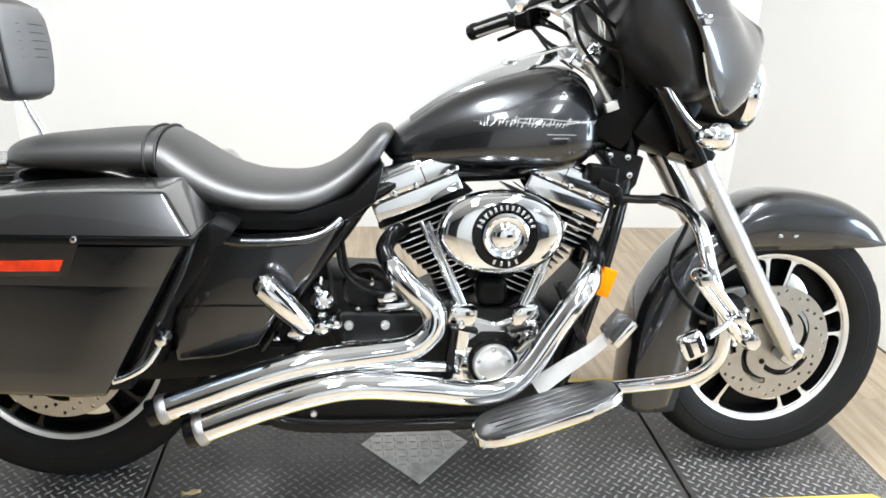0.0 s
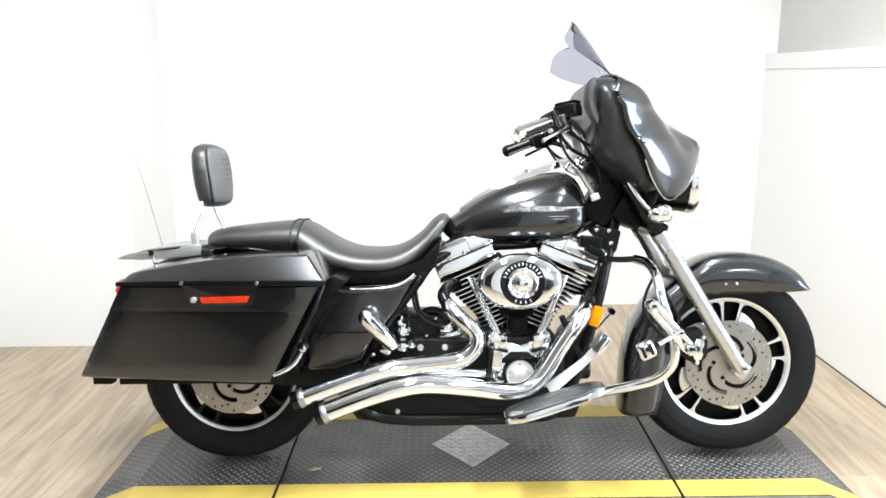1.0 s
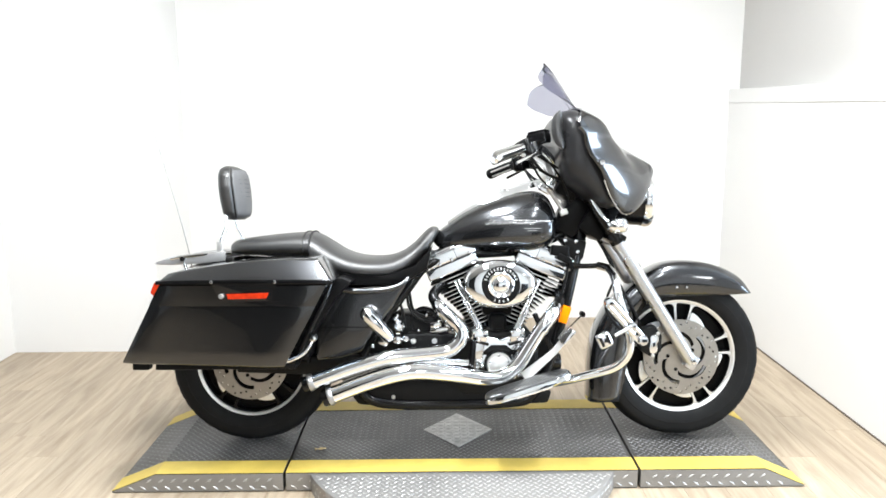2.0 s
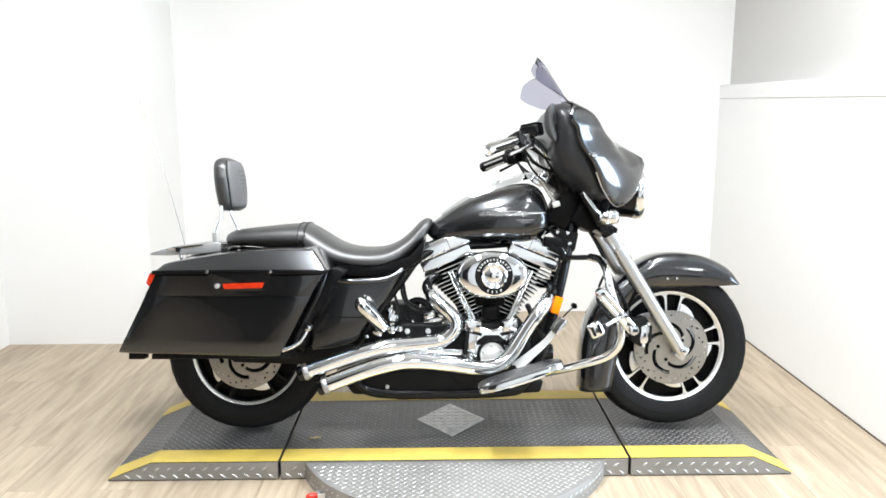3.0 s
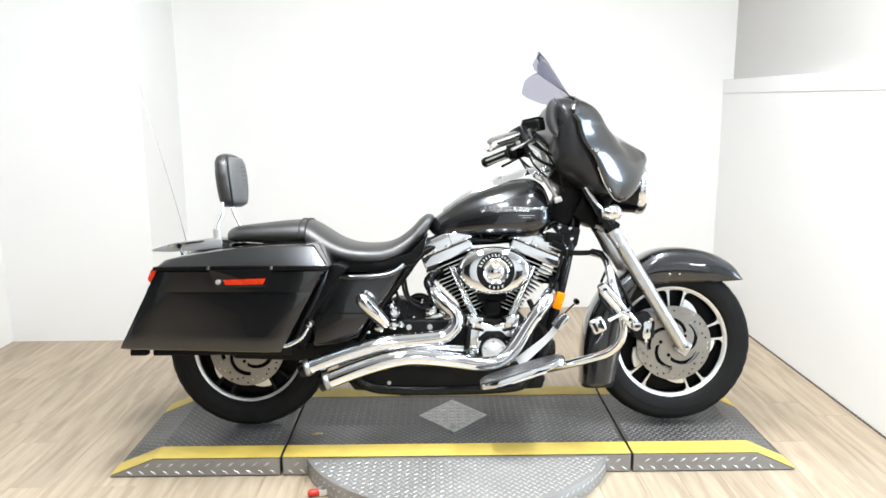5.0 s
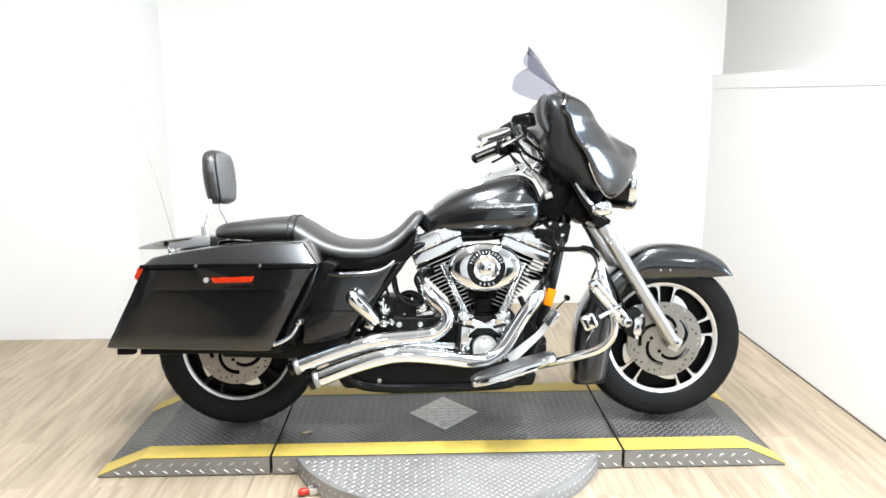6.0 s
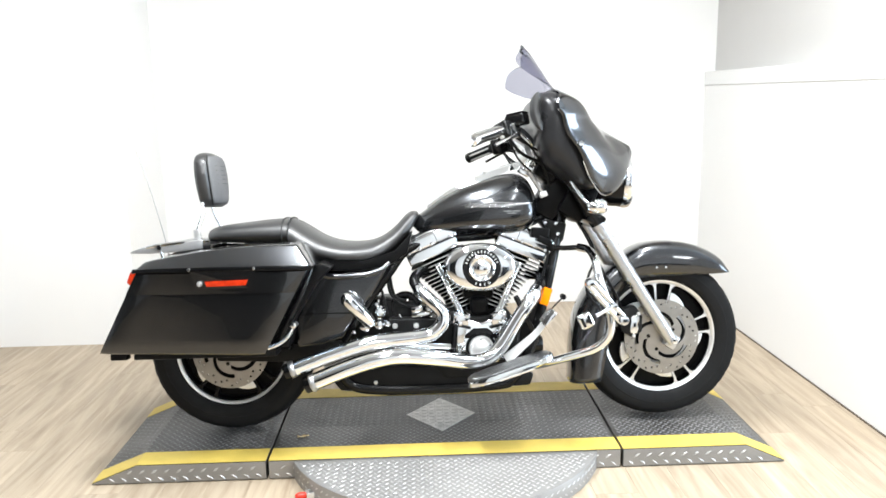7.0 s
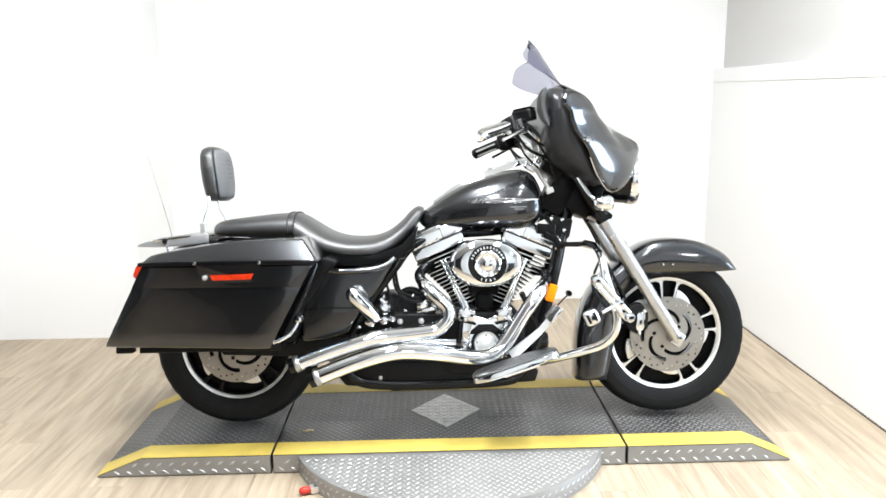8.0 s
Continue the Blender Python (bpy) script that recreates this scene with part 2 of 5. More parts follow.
        c, s = math.cos(a), math.sin(a)
        y = yc + hw * math.copysign(abs(c) ** (2 / e), c)
        h = (zhi - zm) if s > 0 else (zm - zlo)
        ring.append((x, y, zm + h * math.copysign(abs(s) ** (2 / e), s)))
    return ring


def thick(ob, t, offset=-1.0):
    m = ob.modifiers.new("thickness", "SOLIDIFY")
    m.thickness, m.offset = t, offset
    return ob


def circle(cx, cz, r, n=24):
    return [(cx + r * math.cos(math.tau * i / n), cz + r * math.sin(math.tau * i / n)) for i in range(n)]


# ---- the room ----
DECK = 0.072
XL, XR, YB, YN = -2.54, 1.742, 1.937, 1.307
LEDGE = 1.472


def block(name, x0, x1, y0, y1, z0, z1, material, label, w=0.0):
    bm = bmesh.new()
    rbox(bm, ((x0 + x1) / 2, (y0 + y1) / 2, (z0 + z1) / 2), (x1 - x0, y1 - y0, z1 - z0), w or 0.0005, seg=1)
    return tagged(part(name, bm, material), label, kind="structure")


XN = -1.69
YO, YOE, XW, XE, YEND = -0.9, -0.35, -4.9, 4.9, -7.0  # the white bay's mouth, and the unseen room added around the camera
block("wall_north", XN, XR + 0.12, YB, YB + 0.12, 0, CEIL, M["wall"], "smooth white painted back wall behind the motorcycle")
block("wall_northwest", XL, XN, YN, YB + 0.12, 0, CEIL, M["wall"], "white painted wall that stands forward beside the back wall")
block("wall_west", XL - 0.12, XL, YO, YB + 0.12, 0, CEIL, M["wall"], "plain white painted side wall")
block("wall_east", XR, XR + 0.12, YOE, YB, 0, LEDGE - 0.085, M["wall"], "white painted lower side wall under a ledge")
# shade above the ledge is put into this wall's colour
block("wall_east_upper", XR + 0.06, XR + 0.18, YOE, YB, LEDGE, CEIL, M["upper"], "upper side wall above the ledge, its shade put into the grey")
block("trim_east", XR - 0.005, XR + 0.18, YOE, YB, LEDGE - 0.085, LEDGE, M["wall"], "white painted ledge board along the side wall", 0.004)
block("trim_floor_joint", XR - 0.008, XR - 0.001, YOE, YB, -0.004, 0.005, M["joint"], "thin dark joint between the floor and the side wall")
# unseen walls round the camera, added for the bike's reflections
block("wall_mouth_west", XW, XL - 0.12, YO, YO + 0.12, 0, CEIL, M["dark"], "unseen mid grey wall beside the white bay, added for reflections")
block("wall_mouth_east", XR + 0.18, XE, YOE, YOE + 0.12, 0, CEIL, M["dim"], "unseen light grey wall beside the white bay, added for reflections")
block("wall_unseen_west", XW - 0.12, XW, YEND, YO + 0.12, 0, CEIL, M["dark"], "unseen mid grey side wall, added for reflections")
block("wall_unseen_east", XE, XE + 0.12, YEND, YOE + 0.12, 0, CEIL, M["dim"], "unseen light grey side wall behind the cool lamp, added for reflections")
block("wall_south", XW - 0.12, XE + 0.12, YEND - 0.12, YEND, 0, CEIL, M["dim"], "unseen light grey far wall, added for reflections")
block("ceiling", XW - 0.12, XE + 0.12, -1.45, YB + 0.12, CEIL, CEIL + 0.1, M["ceiling"], "light grey ceiling with light panels")
# unseen ceiling, kept greyer so the side case reflects less light
block("ceiling_unseen", XW - 0.12, XE + 0.12, YEND - 0.12, -1.45, CEIL, CEIL + 0.1, M["ceiling2"], "unseen grey ceiling behind the camera, toned for reflections")
floor = block("floor", XW - 0.12, XE + 0.12, YEND - 0.12, YB + 0.12, -0.06, -0.006, M["plank"], "light oak vinyl plank floor running towards the back wall")
# unseen black panels and a block, added for dark bands in the reflections
block("reflection_panel_south", XW, -1.1, YEND, YEND + 0.02, 0, CEIL, M["gap"], "unseen black panel added for dark reflections")
block("reflection_panel_side", XW, XW + 0.02, -4.2, -2.4, 0, 2.3, M["gap"], "unseen black side panel added for dark reflections")
block("reflection_block_dark", 1.6, 3.6, YEND + 0.3, YEND + 1.0, 0, 1.05, M["black"], "unseen black block added for dark reflections")
# ---- the display platform ----
YH, TAPE = 0.335, 0.097
SEC = ((-1.126, -0.660, -1.29), (-0.652, 0.636, None), (0.644, 1.105, 1.25))


def deck_outline(x0, x1, ramp):
    """Side shape in x and z; a ramp runs down to the floor on its outer side."""
    if ramp is None:
        return [(x0, 0), (x1, 0), (x1, DECK), (x0, DECK)]
    if ramp < x0:
        return [(ramp, 0), (x1, 0), (x1, DECK), (x0, DECK), (ramp, 0.006)]
    return [(x0, 0), (ramp, 0), (ramp, 0.006), (x1, DECK), (x0, DECK)]


def surf(x, sec):
    x0, x1, ramp = sec
    if ramp is not None and ramp < x0 and x < x0:
        return DECK - (x0 - x) / (x0 - ramp) * (DECK - 0.006)
    if ramp is not None and ramp > x1 and x > x1:
        return DECK - (x - x1) / (ramp - x1) * (DECK - 0.006)
    return DECK


def lug(bm, x, y, z, ang, ln=0.0115, wd=0.0035, ht=0.0017, tilt=0.0):
    c, s = math.cos(ang), math.sin(ang)
    base = [(ln, 0, 0), (0, wd, 0), (-ln, 0, 0), (0, -wd, 0)]
    top = [(ln * 0.45, 0, ht), (-ln * 0.45, 0, ht)]
    vs = [bm.verts.new((x + a * c - b * s, y + a * s + b * c, z + h + (a * c - b * s) * tilt)) for a, b, h in base + top]
    for f in ((0, 1, 4), (1, 5, 4), (1, 2, 5), (2, 3, 5), (3, 4, 5), (3, 0, 4)):
        bm.faces.new([vs[i] for i in f])


def in_diamond(x, y):
    return abs(x + 0.015) / 0.150 + abs(y - 0.026) / 0.174 < 1.0


def lug_field(bm, x0, x1, y0, y1, zf, step, keep, ln=0.0115, turn=45):
    """Crossed rows of lugs; keep gives each one's share of the full height."""
    i = 0
    y = y0
    while y < y1:
        x = x0 + (step * 0.5 if i % 2 else 0)
        while x < x1:
            ht = keep(x, y) * 0.0017
            if ht > 0:
                z, tl = zf(x)
                lug(bm, x, y, z, radians(turn if i % 2 else turn + 90) + random.uniform(-0.06, 0.06), ln=ln, wd=ln * 0.31, ht=ht, tilt=tl)
            x += step
        y += step * 0.5
        i += 1


def deck_section(sec, label):
    x0, x1, ramp = sec
    bm = bmesh.new()
    prism(bm, deck_outline(*sec), -YH, YH, 0.002, 1)
    ob = tagged(part("platform_section", bm, M["deck"], sharp=20), label, "platform", "sections of the display platform")
    lo, hi = min(x0, ramp if ramp is not None else x0), max(x1, ramp if ramp is not None else x1)
    # raised tread lugs
    bm = bmesh.new()

    def zf(x):
        z = surf(x, sec)
        return z, (surf(x + 0.01, sec) - z) / 0.01

    def worn(x, y):
        """The front of the middle plate is trodden smooth, less so towards the front wheel."""
        return ramp is None and y < -0.055 and random.random() < min(max((0.42 - x) / 0.22, 0.0), 1.0)

    lug_field(bm, lo + 0.02, hi - 0.012, -YH + TAPE + 0.014, YH - TAPE - 0.012, zf, 0.029, lambda x, y: 0.0 if in_diamond(x, y) else 0.22 + 0.15 * random.random() if worn(x, y) else 1.0, 0.0115)
    tagged(part("tread_pattern", bm, M["lug"], ob, smooth=False), "small worn raised lugs of the plate", kind="stuff")
    # yellow edges, front and back
    for a, b in ((-YH - 0.001, -YH + TAPE), (YH - TAPE, YH + 0.001)):
        bm = bmesh.new()
        xs = sorted({lo + 0.001, x0 + 0.001, x1 - 0.001, hi - 0.001})
        skin(bm, [[(x, y, surf(x, sec) + h) for y, h in ((a, 0.0005), (b, 0.0005), (b, 0.002), (a, 0.002))] for x in xs])
        part("yellow_edge", bm, M["yellow"], ob, "worn yellow painted edge stripe", sharp=10)
    # bare tread plate on the front and back faces
    for y, s in ((-YH, -1), (YH, 1)):
        bm = bmesh.new()
        out = deck_outline(*sec)
        out = [(min(max(px, lo + 0.002), hi - 0.002), max(pz - 0.003, 0.005)) for px, pz in out]
        prism(bm, out, y + s * 0.0005, y + s * 0.004)
        face = part("edge_plate", bm, M["bright"], ob, "bare aluminium tread plate edge", sharp=10)
        if s < 0:
            bm = bmesh.new()
            for row in range(2):
                x = lo + 0.03 + row * 0.022
                while x < hi - 0.02:
                    z = 0.018 + row * 0.029
                    if z < surf(x, sec) - 0.014:
                        b2 = bmesh.new()
                        lug(b2, 0, 0, 0, radians(35 if row else -35), 0.0135, 0.0048, 0.0026)
                        bmesh.ops.transform(b2, matrix=Matrix.Translation((x, y - 0.0042, z)) @ pose(0, 0, 0, 90, 0, 0), verts=b2.verts[:])
                        me = bpy.data.meshes.new("tmp")
                        b2.to_mesh(me)
                        b2.free()
                        bm.from_mesh(me)
                        bpy.data.meshes.remove(me)
                    x += 0.044
            tagged(part("face_pattern", bm, M["brightlug"], ob, smooth=False), "bright raised lugs", kind="stuff")
    return ob


deck_section(SEC[0], "dark tread plate ramp section with yellow edges, on the floor")
mid = deck_section(SEC[1], "dark tread plate middle section with a bare metal diamond")
deck_section(SEC[2], "dark tread plate end ramp with yellow edges")

bm = bmesh.new()
D4 = [(-0.015 - 0.141, 0.026), (-0.015, 0.026 - 0.165), (-0.015 + 0.141, 0.026), (-0.015, 0.026 + 0.165)]
skin(bm, [[(x, y, DECK + 0.0002) for x, y in D4], [(x * 0.995, y, DECK + 0.0028) for x, y in D4]])
part("diamond_plate", bm, M["inlay"], mid, "bare scuffed metal diamond inlay", sharp=10)
bm = bmesh.new()
lug_field(bm, -0.16, 0.13, -0.14, 0.19, lambda x: (DECK + 0.0028, 0), 0.031, lambda x, y: abs(x + 0.015) / 0.141 + abs(y - 0.026) / 0.165 < 0.93, turn=0)
tagged(part("diamond_pattern", bm, M["brightlug"], mid, smooth=False), "worn bright lugs", kind="stuff")

# scrap of paper on the deck
bm = bmesh.new()
rings = []
for i in range(7):
    u = i / 6 - 0.5
    rings.append([(0.044 * u, v * (0.016 + 0.006 * math.sin(9 * u)), 0.0035 + 0.0022 * math.sin(11 * u + 40 * v)) for v in (-0.5, -0.2, 0.15, 0.5)])
skin(bm, rings, closed=False)
scrap = tagged(thick(part("paper_scrap", bm, M["scrap"]), 0.0008), "small crumpled tan scrap lying on the deck plate", "paper")
scrap.matrix_basis = pose(-0.553, -0.1445, DECK, 0, 0, 14)

# half-round turntable plate in front of the platform
TC, TR, TH = (-0.007, -0.106), 0.60, 0.068
bm = bmesh.new()
a0 = math.asin((YH + 0.006 - abs(TC[1])) / TR)
arc = [(TC[0] + TR * math.cos(a), TC[1] - TR * math.sin(a)) for a in [a0 + (math.pi - 2 * a0) * i / 64 for i in range(65)]]
skin(bm, [[(x, y, z) for x, y in arc] for z in (0.0, TH - 0.002)] + [[(TC[0] + (x - TC[0]) * 0.997, min(y, -YH - 0.006), TH) for x, y in arc]])
turn = tagged(part("turntable_plate", bm, M["bright"], sharp=30), "half-round bare tread plate turntable on the floor", "turntable")
bm = bmesh.new()
lug_field(bm, -0.62, 0.62, -0.72, -YH - 0.016, lambda x: (TH, 0), 0.030, lambda x, y: math.hypot(x - TC[0], y - TC[1]) < TR - 0.014, 0.0115)
tagged(part("tread_pattern", bm, M["brightlug"], turn, smooth=False), "bright raised lugs of the plate", kind="stuff")
bm = bmesh.new()
n = 46
for row in range(2):
    for i in range(n):
        a = a0 + 0.05 + (math.pi - 2 * a0 - 0.1) * (i + row * 0.5) / n
        b2 = bmesh.new()
        lug(b2, 0, 0, 0, radians(35 if row else -35), 0.010, 0.0034, 0.0018)
        m = Matrix.Translation((TC[0] + TR * math.cos(a), TC[1] - TR * math.sin(a), 0.02 + 0.026 * row)) @ pose(0, 0, 0, 0, 0, 90 - math.degrees(a)) @ pose(0, 0, 0, 90, 0, 0)
        bmesh.ops.transform(b2, matrix=m, verts=b2.verts[:])
        me = bpy.data.meshes.new("tmp")
        b2.to_mesh(me)
        b2.free()
        bm.from_mesh(me)
        bpy.data.meshes.remove(me)
tagged(part("rim_pattern", bm, M["brightlug"], turn, smooth=False), "bright raised lugs on the rim", kind="stuff")

# clamp tool with red grips lying on the floor
tool = tagged(new("clamp_tool"), "small metal clamp tool with red grips on the floor", "tool")
tool.matrix_basis = pose(-0.487, -0.480, 0.0, 0, 0, 22)
bm = bmesh.new()
tube(bm, [(-0.050, 0.0, 0.016), (-0.046, 0.0, 0.016), (-0.036, 0.0, 0.016), (-0.020, 0.0, 0.015), (-0.010, 0.0, 0.014)], [0.005, 0.010, 0.0135, 0.0125, 0.009], 16)
part("grip", bm, M["redtool"], tool, "red plastic grip")
bm = bmesh.new()
for sy in (-1, 1):
    rbox(bm, (0.024, sy * 0.0125, 0.015), (0.066, 0.007, 0.022), 0.002)
rbox(bm, (-0.006, 0.0, 0.015), (0.012, 0.030, 0.024), 0.003)
rbox(bm, (0.056, 0.0, 0.013), (0.010, 0.030, 0.018), 0.003)
rbox(bm, (0.026, 0.0, 0.018), (0.006, 0.024, 0.012), 0.002)
part("jaw", bm, M["satin"], tool, "bare metal clamp jaw")
bm = bmesh.new()
rbox(bm, (0.025, 0.0, 0.008), (0.058, 0.020, 0.010), 0.002)
part("jaw_bed", bm, M["gap"], tool, "dark slots in the jaw")
bm = bmesh.new()
tube(bm, [(0.058, 0.0, 0.012), (0.085, -0.006, 0.012), (0.105, -0.016, 0.012)], 0.006, 10)
part("shank", bm, M["wrinkle"], tool, "dark shank")

# ---- the motorcycle ----
bike = tagged(new("motorcycle"), "charcoal grey touring motorcycle with chrome engine, leaning on the platform", "motorcycle")
bike.matrix_basis = pose(0, -0.043, DECK + 0.002, -8.0, 0, 0)
FW, RW = (0.857, 0.330), (-0.823, 0.326)


def slot(a0, a1, r0, r1, cr=0.012, n=7):
    """A rounded window in a wheel between two angles and two radii."""
    out = []
    da0, da1 = cr / r0, cr / r1
    for i in range(n):
        out.append((a0 + da0 + (a1 - a0 - 2 * da0) * i / (n - 1), r0))
    out.append((a1 - da0 * 0.3, r0 + cr * 0.3))
    out.append((a1, r0 + cr))
    out.append((a1, r1 - cr))
    out.append((a1 - da1 * 0.3, r1 - cr * 0.3))
    for i in range(n):
        out.append((a1 - da1 - (a1 - a0 - 2 * da1) * i / (n - 1), r1))
    out.append((a0 + da1 * 0.3, r1 - cr * 0.3))
    out.append((a0, r1 - cr))
    out.append((a0, r0 + cr))
    out.append((a0 + da0 * 0.3, r0 + cr * 0.3))
    return [(r * math.cos(a), r * math.sin(a)) for a, r in out]


def tyre_profile(R, hw, rb):
    pts = [(rb, -hw * 0.62), (rb + 0.006, -hw * 0.80), (rb + 0.022, -hw * 0.93), (rb + 0.045, -hw), (R - 0.030, -hw * 0.985), (R - 0.020, -hw * 0.93),
           (R - 0.010, -hw * 0.74), (R - 0.003, -hw * 0.42), (R, 0)]
    return pts + [(r, -h) for r, h in pts[-2::-1]]


def wheel(name, at, R, rim_r, hw, label, disc_y, phase, disc_r, face):
    w = new(name)
    w.parent = bike
    tagged(w, label)
    w.matrix_basis = pose(at[0], 0, at[1], 0, 0, 0)
    prof = tyre_profile(R, hw, rim_r - 0.010)
    np_ = len(prof)

    def wob(i, s):
        return -0.002 if (4 <= i <= 7 or np_ - 8 <= i <= np_ - 5) and (s + (i % 3)) % 4 == 0 else 0.0

    bm = bmesh.new()
    lathe(bm, prof, seg=144, wob=wob)
    part("tyre", bm, M["rubber"], w, "worn black road tyre", sharp=60)
    # raised sidewall ring
    bm = bmesh.new()
    lathe(bm, [(rim_r + 0.036, -hw * 0.985), (rim_r + 0.038, -hw * 1.012), (rim_r + 0.041, -hw * 1.012), (rim_r + 0.043, -hw * 0.99)], seg=96)
    part("sidewall_ring", bm, M["rubber"], w)
    # bright outer flange and dark barrel
    for s in (-1, 1):
        bm = bmesh.new()
        lathe(bm, [(rim_r - 0.016, s * hw * 0.60), (rim_r - 0.016, s * hw * 0.70), (rim_r - 0.011, s * hw * 0.76), (rim_r - 0.004, s * hw * 0.78), (rim_r, s * hw * 0.74), (rim_r, s * hw * 0.60)], seg=96)
        part("rim_flange", bm, M["satin" if s < 0 or face == "satin" else "black"], w, "machined silver rim edge")
    bm = bmesh.new()
    lathe(bm, [(rim_r - 0.012, -hw * 0.62), (rim_r - 0.022, -hw * 0.4), (rim_r - 0.026, 0), (rim_r - 0.022, hw * 0.4), (rim_r - 0.012, hw * 0.62)], seg=72)
    part("barrel", bm, M["plastic"], w, "black inner barrel")
    # slotted wheel face
    holes = []
    for k in range(5):
        a = radians(72 * k + phase)
        holes.append(slot(a, a + radians(50.4), 0.120, rim_r - 0.0185, 0.017))
        holes.append(slot(a + radians(53.0), a + radians(69.2), 0.120, rim_r - 0.0185, 0.007))
    for s in (-1, 1):
        bm = bmesh.new()
        plate(bm, circle(0, 0, rim_r - 0.012, 96), holes, s * hw * 0.60, s * hw * 0.44)
        part("wheel_face", bm, M[face], w, "slotted cast wheel face", sharp=25)
        for h in holes:
            bm = bmesh.new()
            cx, cz = sum(p[0] for p in h) / len(h), sum(p[1] for p in h) / len(h)
            inner = [(x + (cx - x) * 0.02, z + (cz - z) * 0.02) for x, z in h]
            skin(bm, [[(x, s * hw * 0.595, z) for x, z in inner], [(x, s * hw * 0.1, z) for x, z in inner]], caps=False)
            part("slot_wall", bm, M["plastic"], w, "black painted slot sides")
    for k in range(5):
        a1 = radians(72 * k + phase + 49.8)
        tongue = [(0.118, a1)] + [(0.177 - 0.027 * (i / 8) ** 1.6, a1 - radians(28) * i / 8) for i in range(9)] + [(0.118, a1 - radians(28))]
        bm = bmesh.new()
        prism(bm, [(r * math.cos(a), r * math.sin(a)) for r, a in tongue], -hw * 0.598, -hw * 0.40, 0.004, 2, 40)
        part("slot_tongue", bm, M["satin"], w, "machined silver lobe in the slot")
    # black disc added behind the open slots so that they stay dark
    bm = bmesh.new()
    reach = rim_r - 0.02
    lathe(bm, [(0.04, -0.006), (reach, -0.006), (reach, 0.006), (0.04, 0.006)], seg=72)
    part("slot_backing", bm, M["plastic"], w, "black disc added behind the slots to keep them dark")
    bm = bmesh.new()
    lathe(bm, [(0, -hw * 0.9), (0.045, -hw * 0.9), (0.055, -hw * 0.7), (0.055, hw * 0.7), (0.045, hw * 0.9), (0, hw * 0.9)], seg=40)
    part("hub", bm, M["black"], w, "black hub")
    # brake disc with drilled holes and curved slots
    holes = []
    for k in range(5):
        a0 = radians(72 * k + phase + 20)
        path = []
        for i in range(11):
            f = i / 10
            path.append((a0 + radians(80) * f, 0.062 + 0.038 * math.sin(f * math.pi * 0.5)))
        outp = [(r + 0.0078, a) for a, r in path] + [(r - 0.0078, a) for a, r in reversed(path)]
        holes.append([(r * math.cos(a), r * math.sin(a)) for r, a in outp])
    for k in range(40):
        a = math.tau * k / 40
        r = disc_r - 0.010 - 0.0095 * (k % 3)
        holes.append(circle(r * math.cos(a), r * math.sin(a), 0.0043, 8))
    bm = bmesh.new()
    plate(bm, circle(0, 0, disc_r, 96), holes, disc_y, disc_y + 0.006)
    d = part("brake_disc", bm, M["steel"], w, "drilled steel brake disc", sharp=25)
    bm = bmesh.new()
    lathe(bm, [(0.05, disc_y + 0.010), (0.098, disc_y + 0.008), (0.098, disc_y + 0.016), (0.05, disc_y + 0.02)], seg=48)
    part("disc_carrier", bm, M["black"], w, "black disc carrier")
    for k in range(5):
        a = radians(72 * k + phase + 8)
        bm = bmesh.new()
        lathe(bm, [(0, -0.004), (0.006, -0.004), (0.0075, 0.0), (0.0075, 0.004)], (0.052 * math.cos(a), disc_y - 0.0005, 0.052 * math.sin(a)), seg=10)
        part("disc_bolt", bm, M["black"], w)
    return w


wheel("front_wheel", FW, 0.320, 0.226, 0.066, "front wheel with slotted silver rim and drilled disc", -0.078, 23, 0.147, "satin")
wheel("rear_wheel", RW, 0.320, 0.222, 0.072, "rear wheel half hidden behind the side case", -0.086, 33, 0.146, "black")


def shell(name, stations, hw, material, label, power=0.55, n=17, t=0.003, parent=None):
    """A fender: outer line O and lower edge I, both in x and z, with a rounded crown between."""
    stations = [(*O, *I, h) for O, I, h in stations]
    rings = []
    for ox, oz, ix, iz, h in [tuple(v) for v in spl4(stations)]:
        ring = []
        for k in range(n):
            a = math.pi * k / (n - 1)
            d = math.sin(a) ** power
            c = math.cos(a)
            y = -h * hw * math.copysign(abs(c) ** 0.5, c)
            ring.append((ix + (ox - ix) * d, y, iz + (oz - iz) * d))
        rings.append(ring)
    bm = bmesh.new()
    skin(bm, rings, closed=False)
    ob = part(name, bm, material, parent or bike, label, sharp=50)
    return thick(ob, t)


def spl4(rows, n=5):
    r = np.array(rows, dtype=float)
    out = []
    for i in range(len(r) - 1):
        a, b, c, d = r[max(i - 1, 0)], r[i], r[i + 1], r[min(i + 2, len(r) - 1)]
        for k in range(n):
            t = k / n
            out.append(0.5 * ((2 * b) + (c - a) * t + (2 * a - 5 * b + 4 * c - d) * t * t + (3 * b - a - 3 * c + d) * t ** 3))
    out.append(r[-1])
    return out


ff = shell("front_fender", [((1.138, 0.580), (1.118, 0.576), 0.80), ((1.112, 0.622), (1.06, 0.574), 0.9), ((1.078, 0.652), (1.0, 0.573), 0.95), ((1.023, 0.680), (0.95, 0.572), 1),
                            ((0.96, 0.698), (0.89, 0.571), 1), ((0.88, 0.706), (0.82, 0.569), 1), ((0.80, 0.698), (0.765, 0.565), 1), ((0.735, 0.668), (0.735, 0.555), 1),
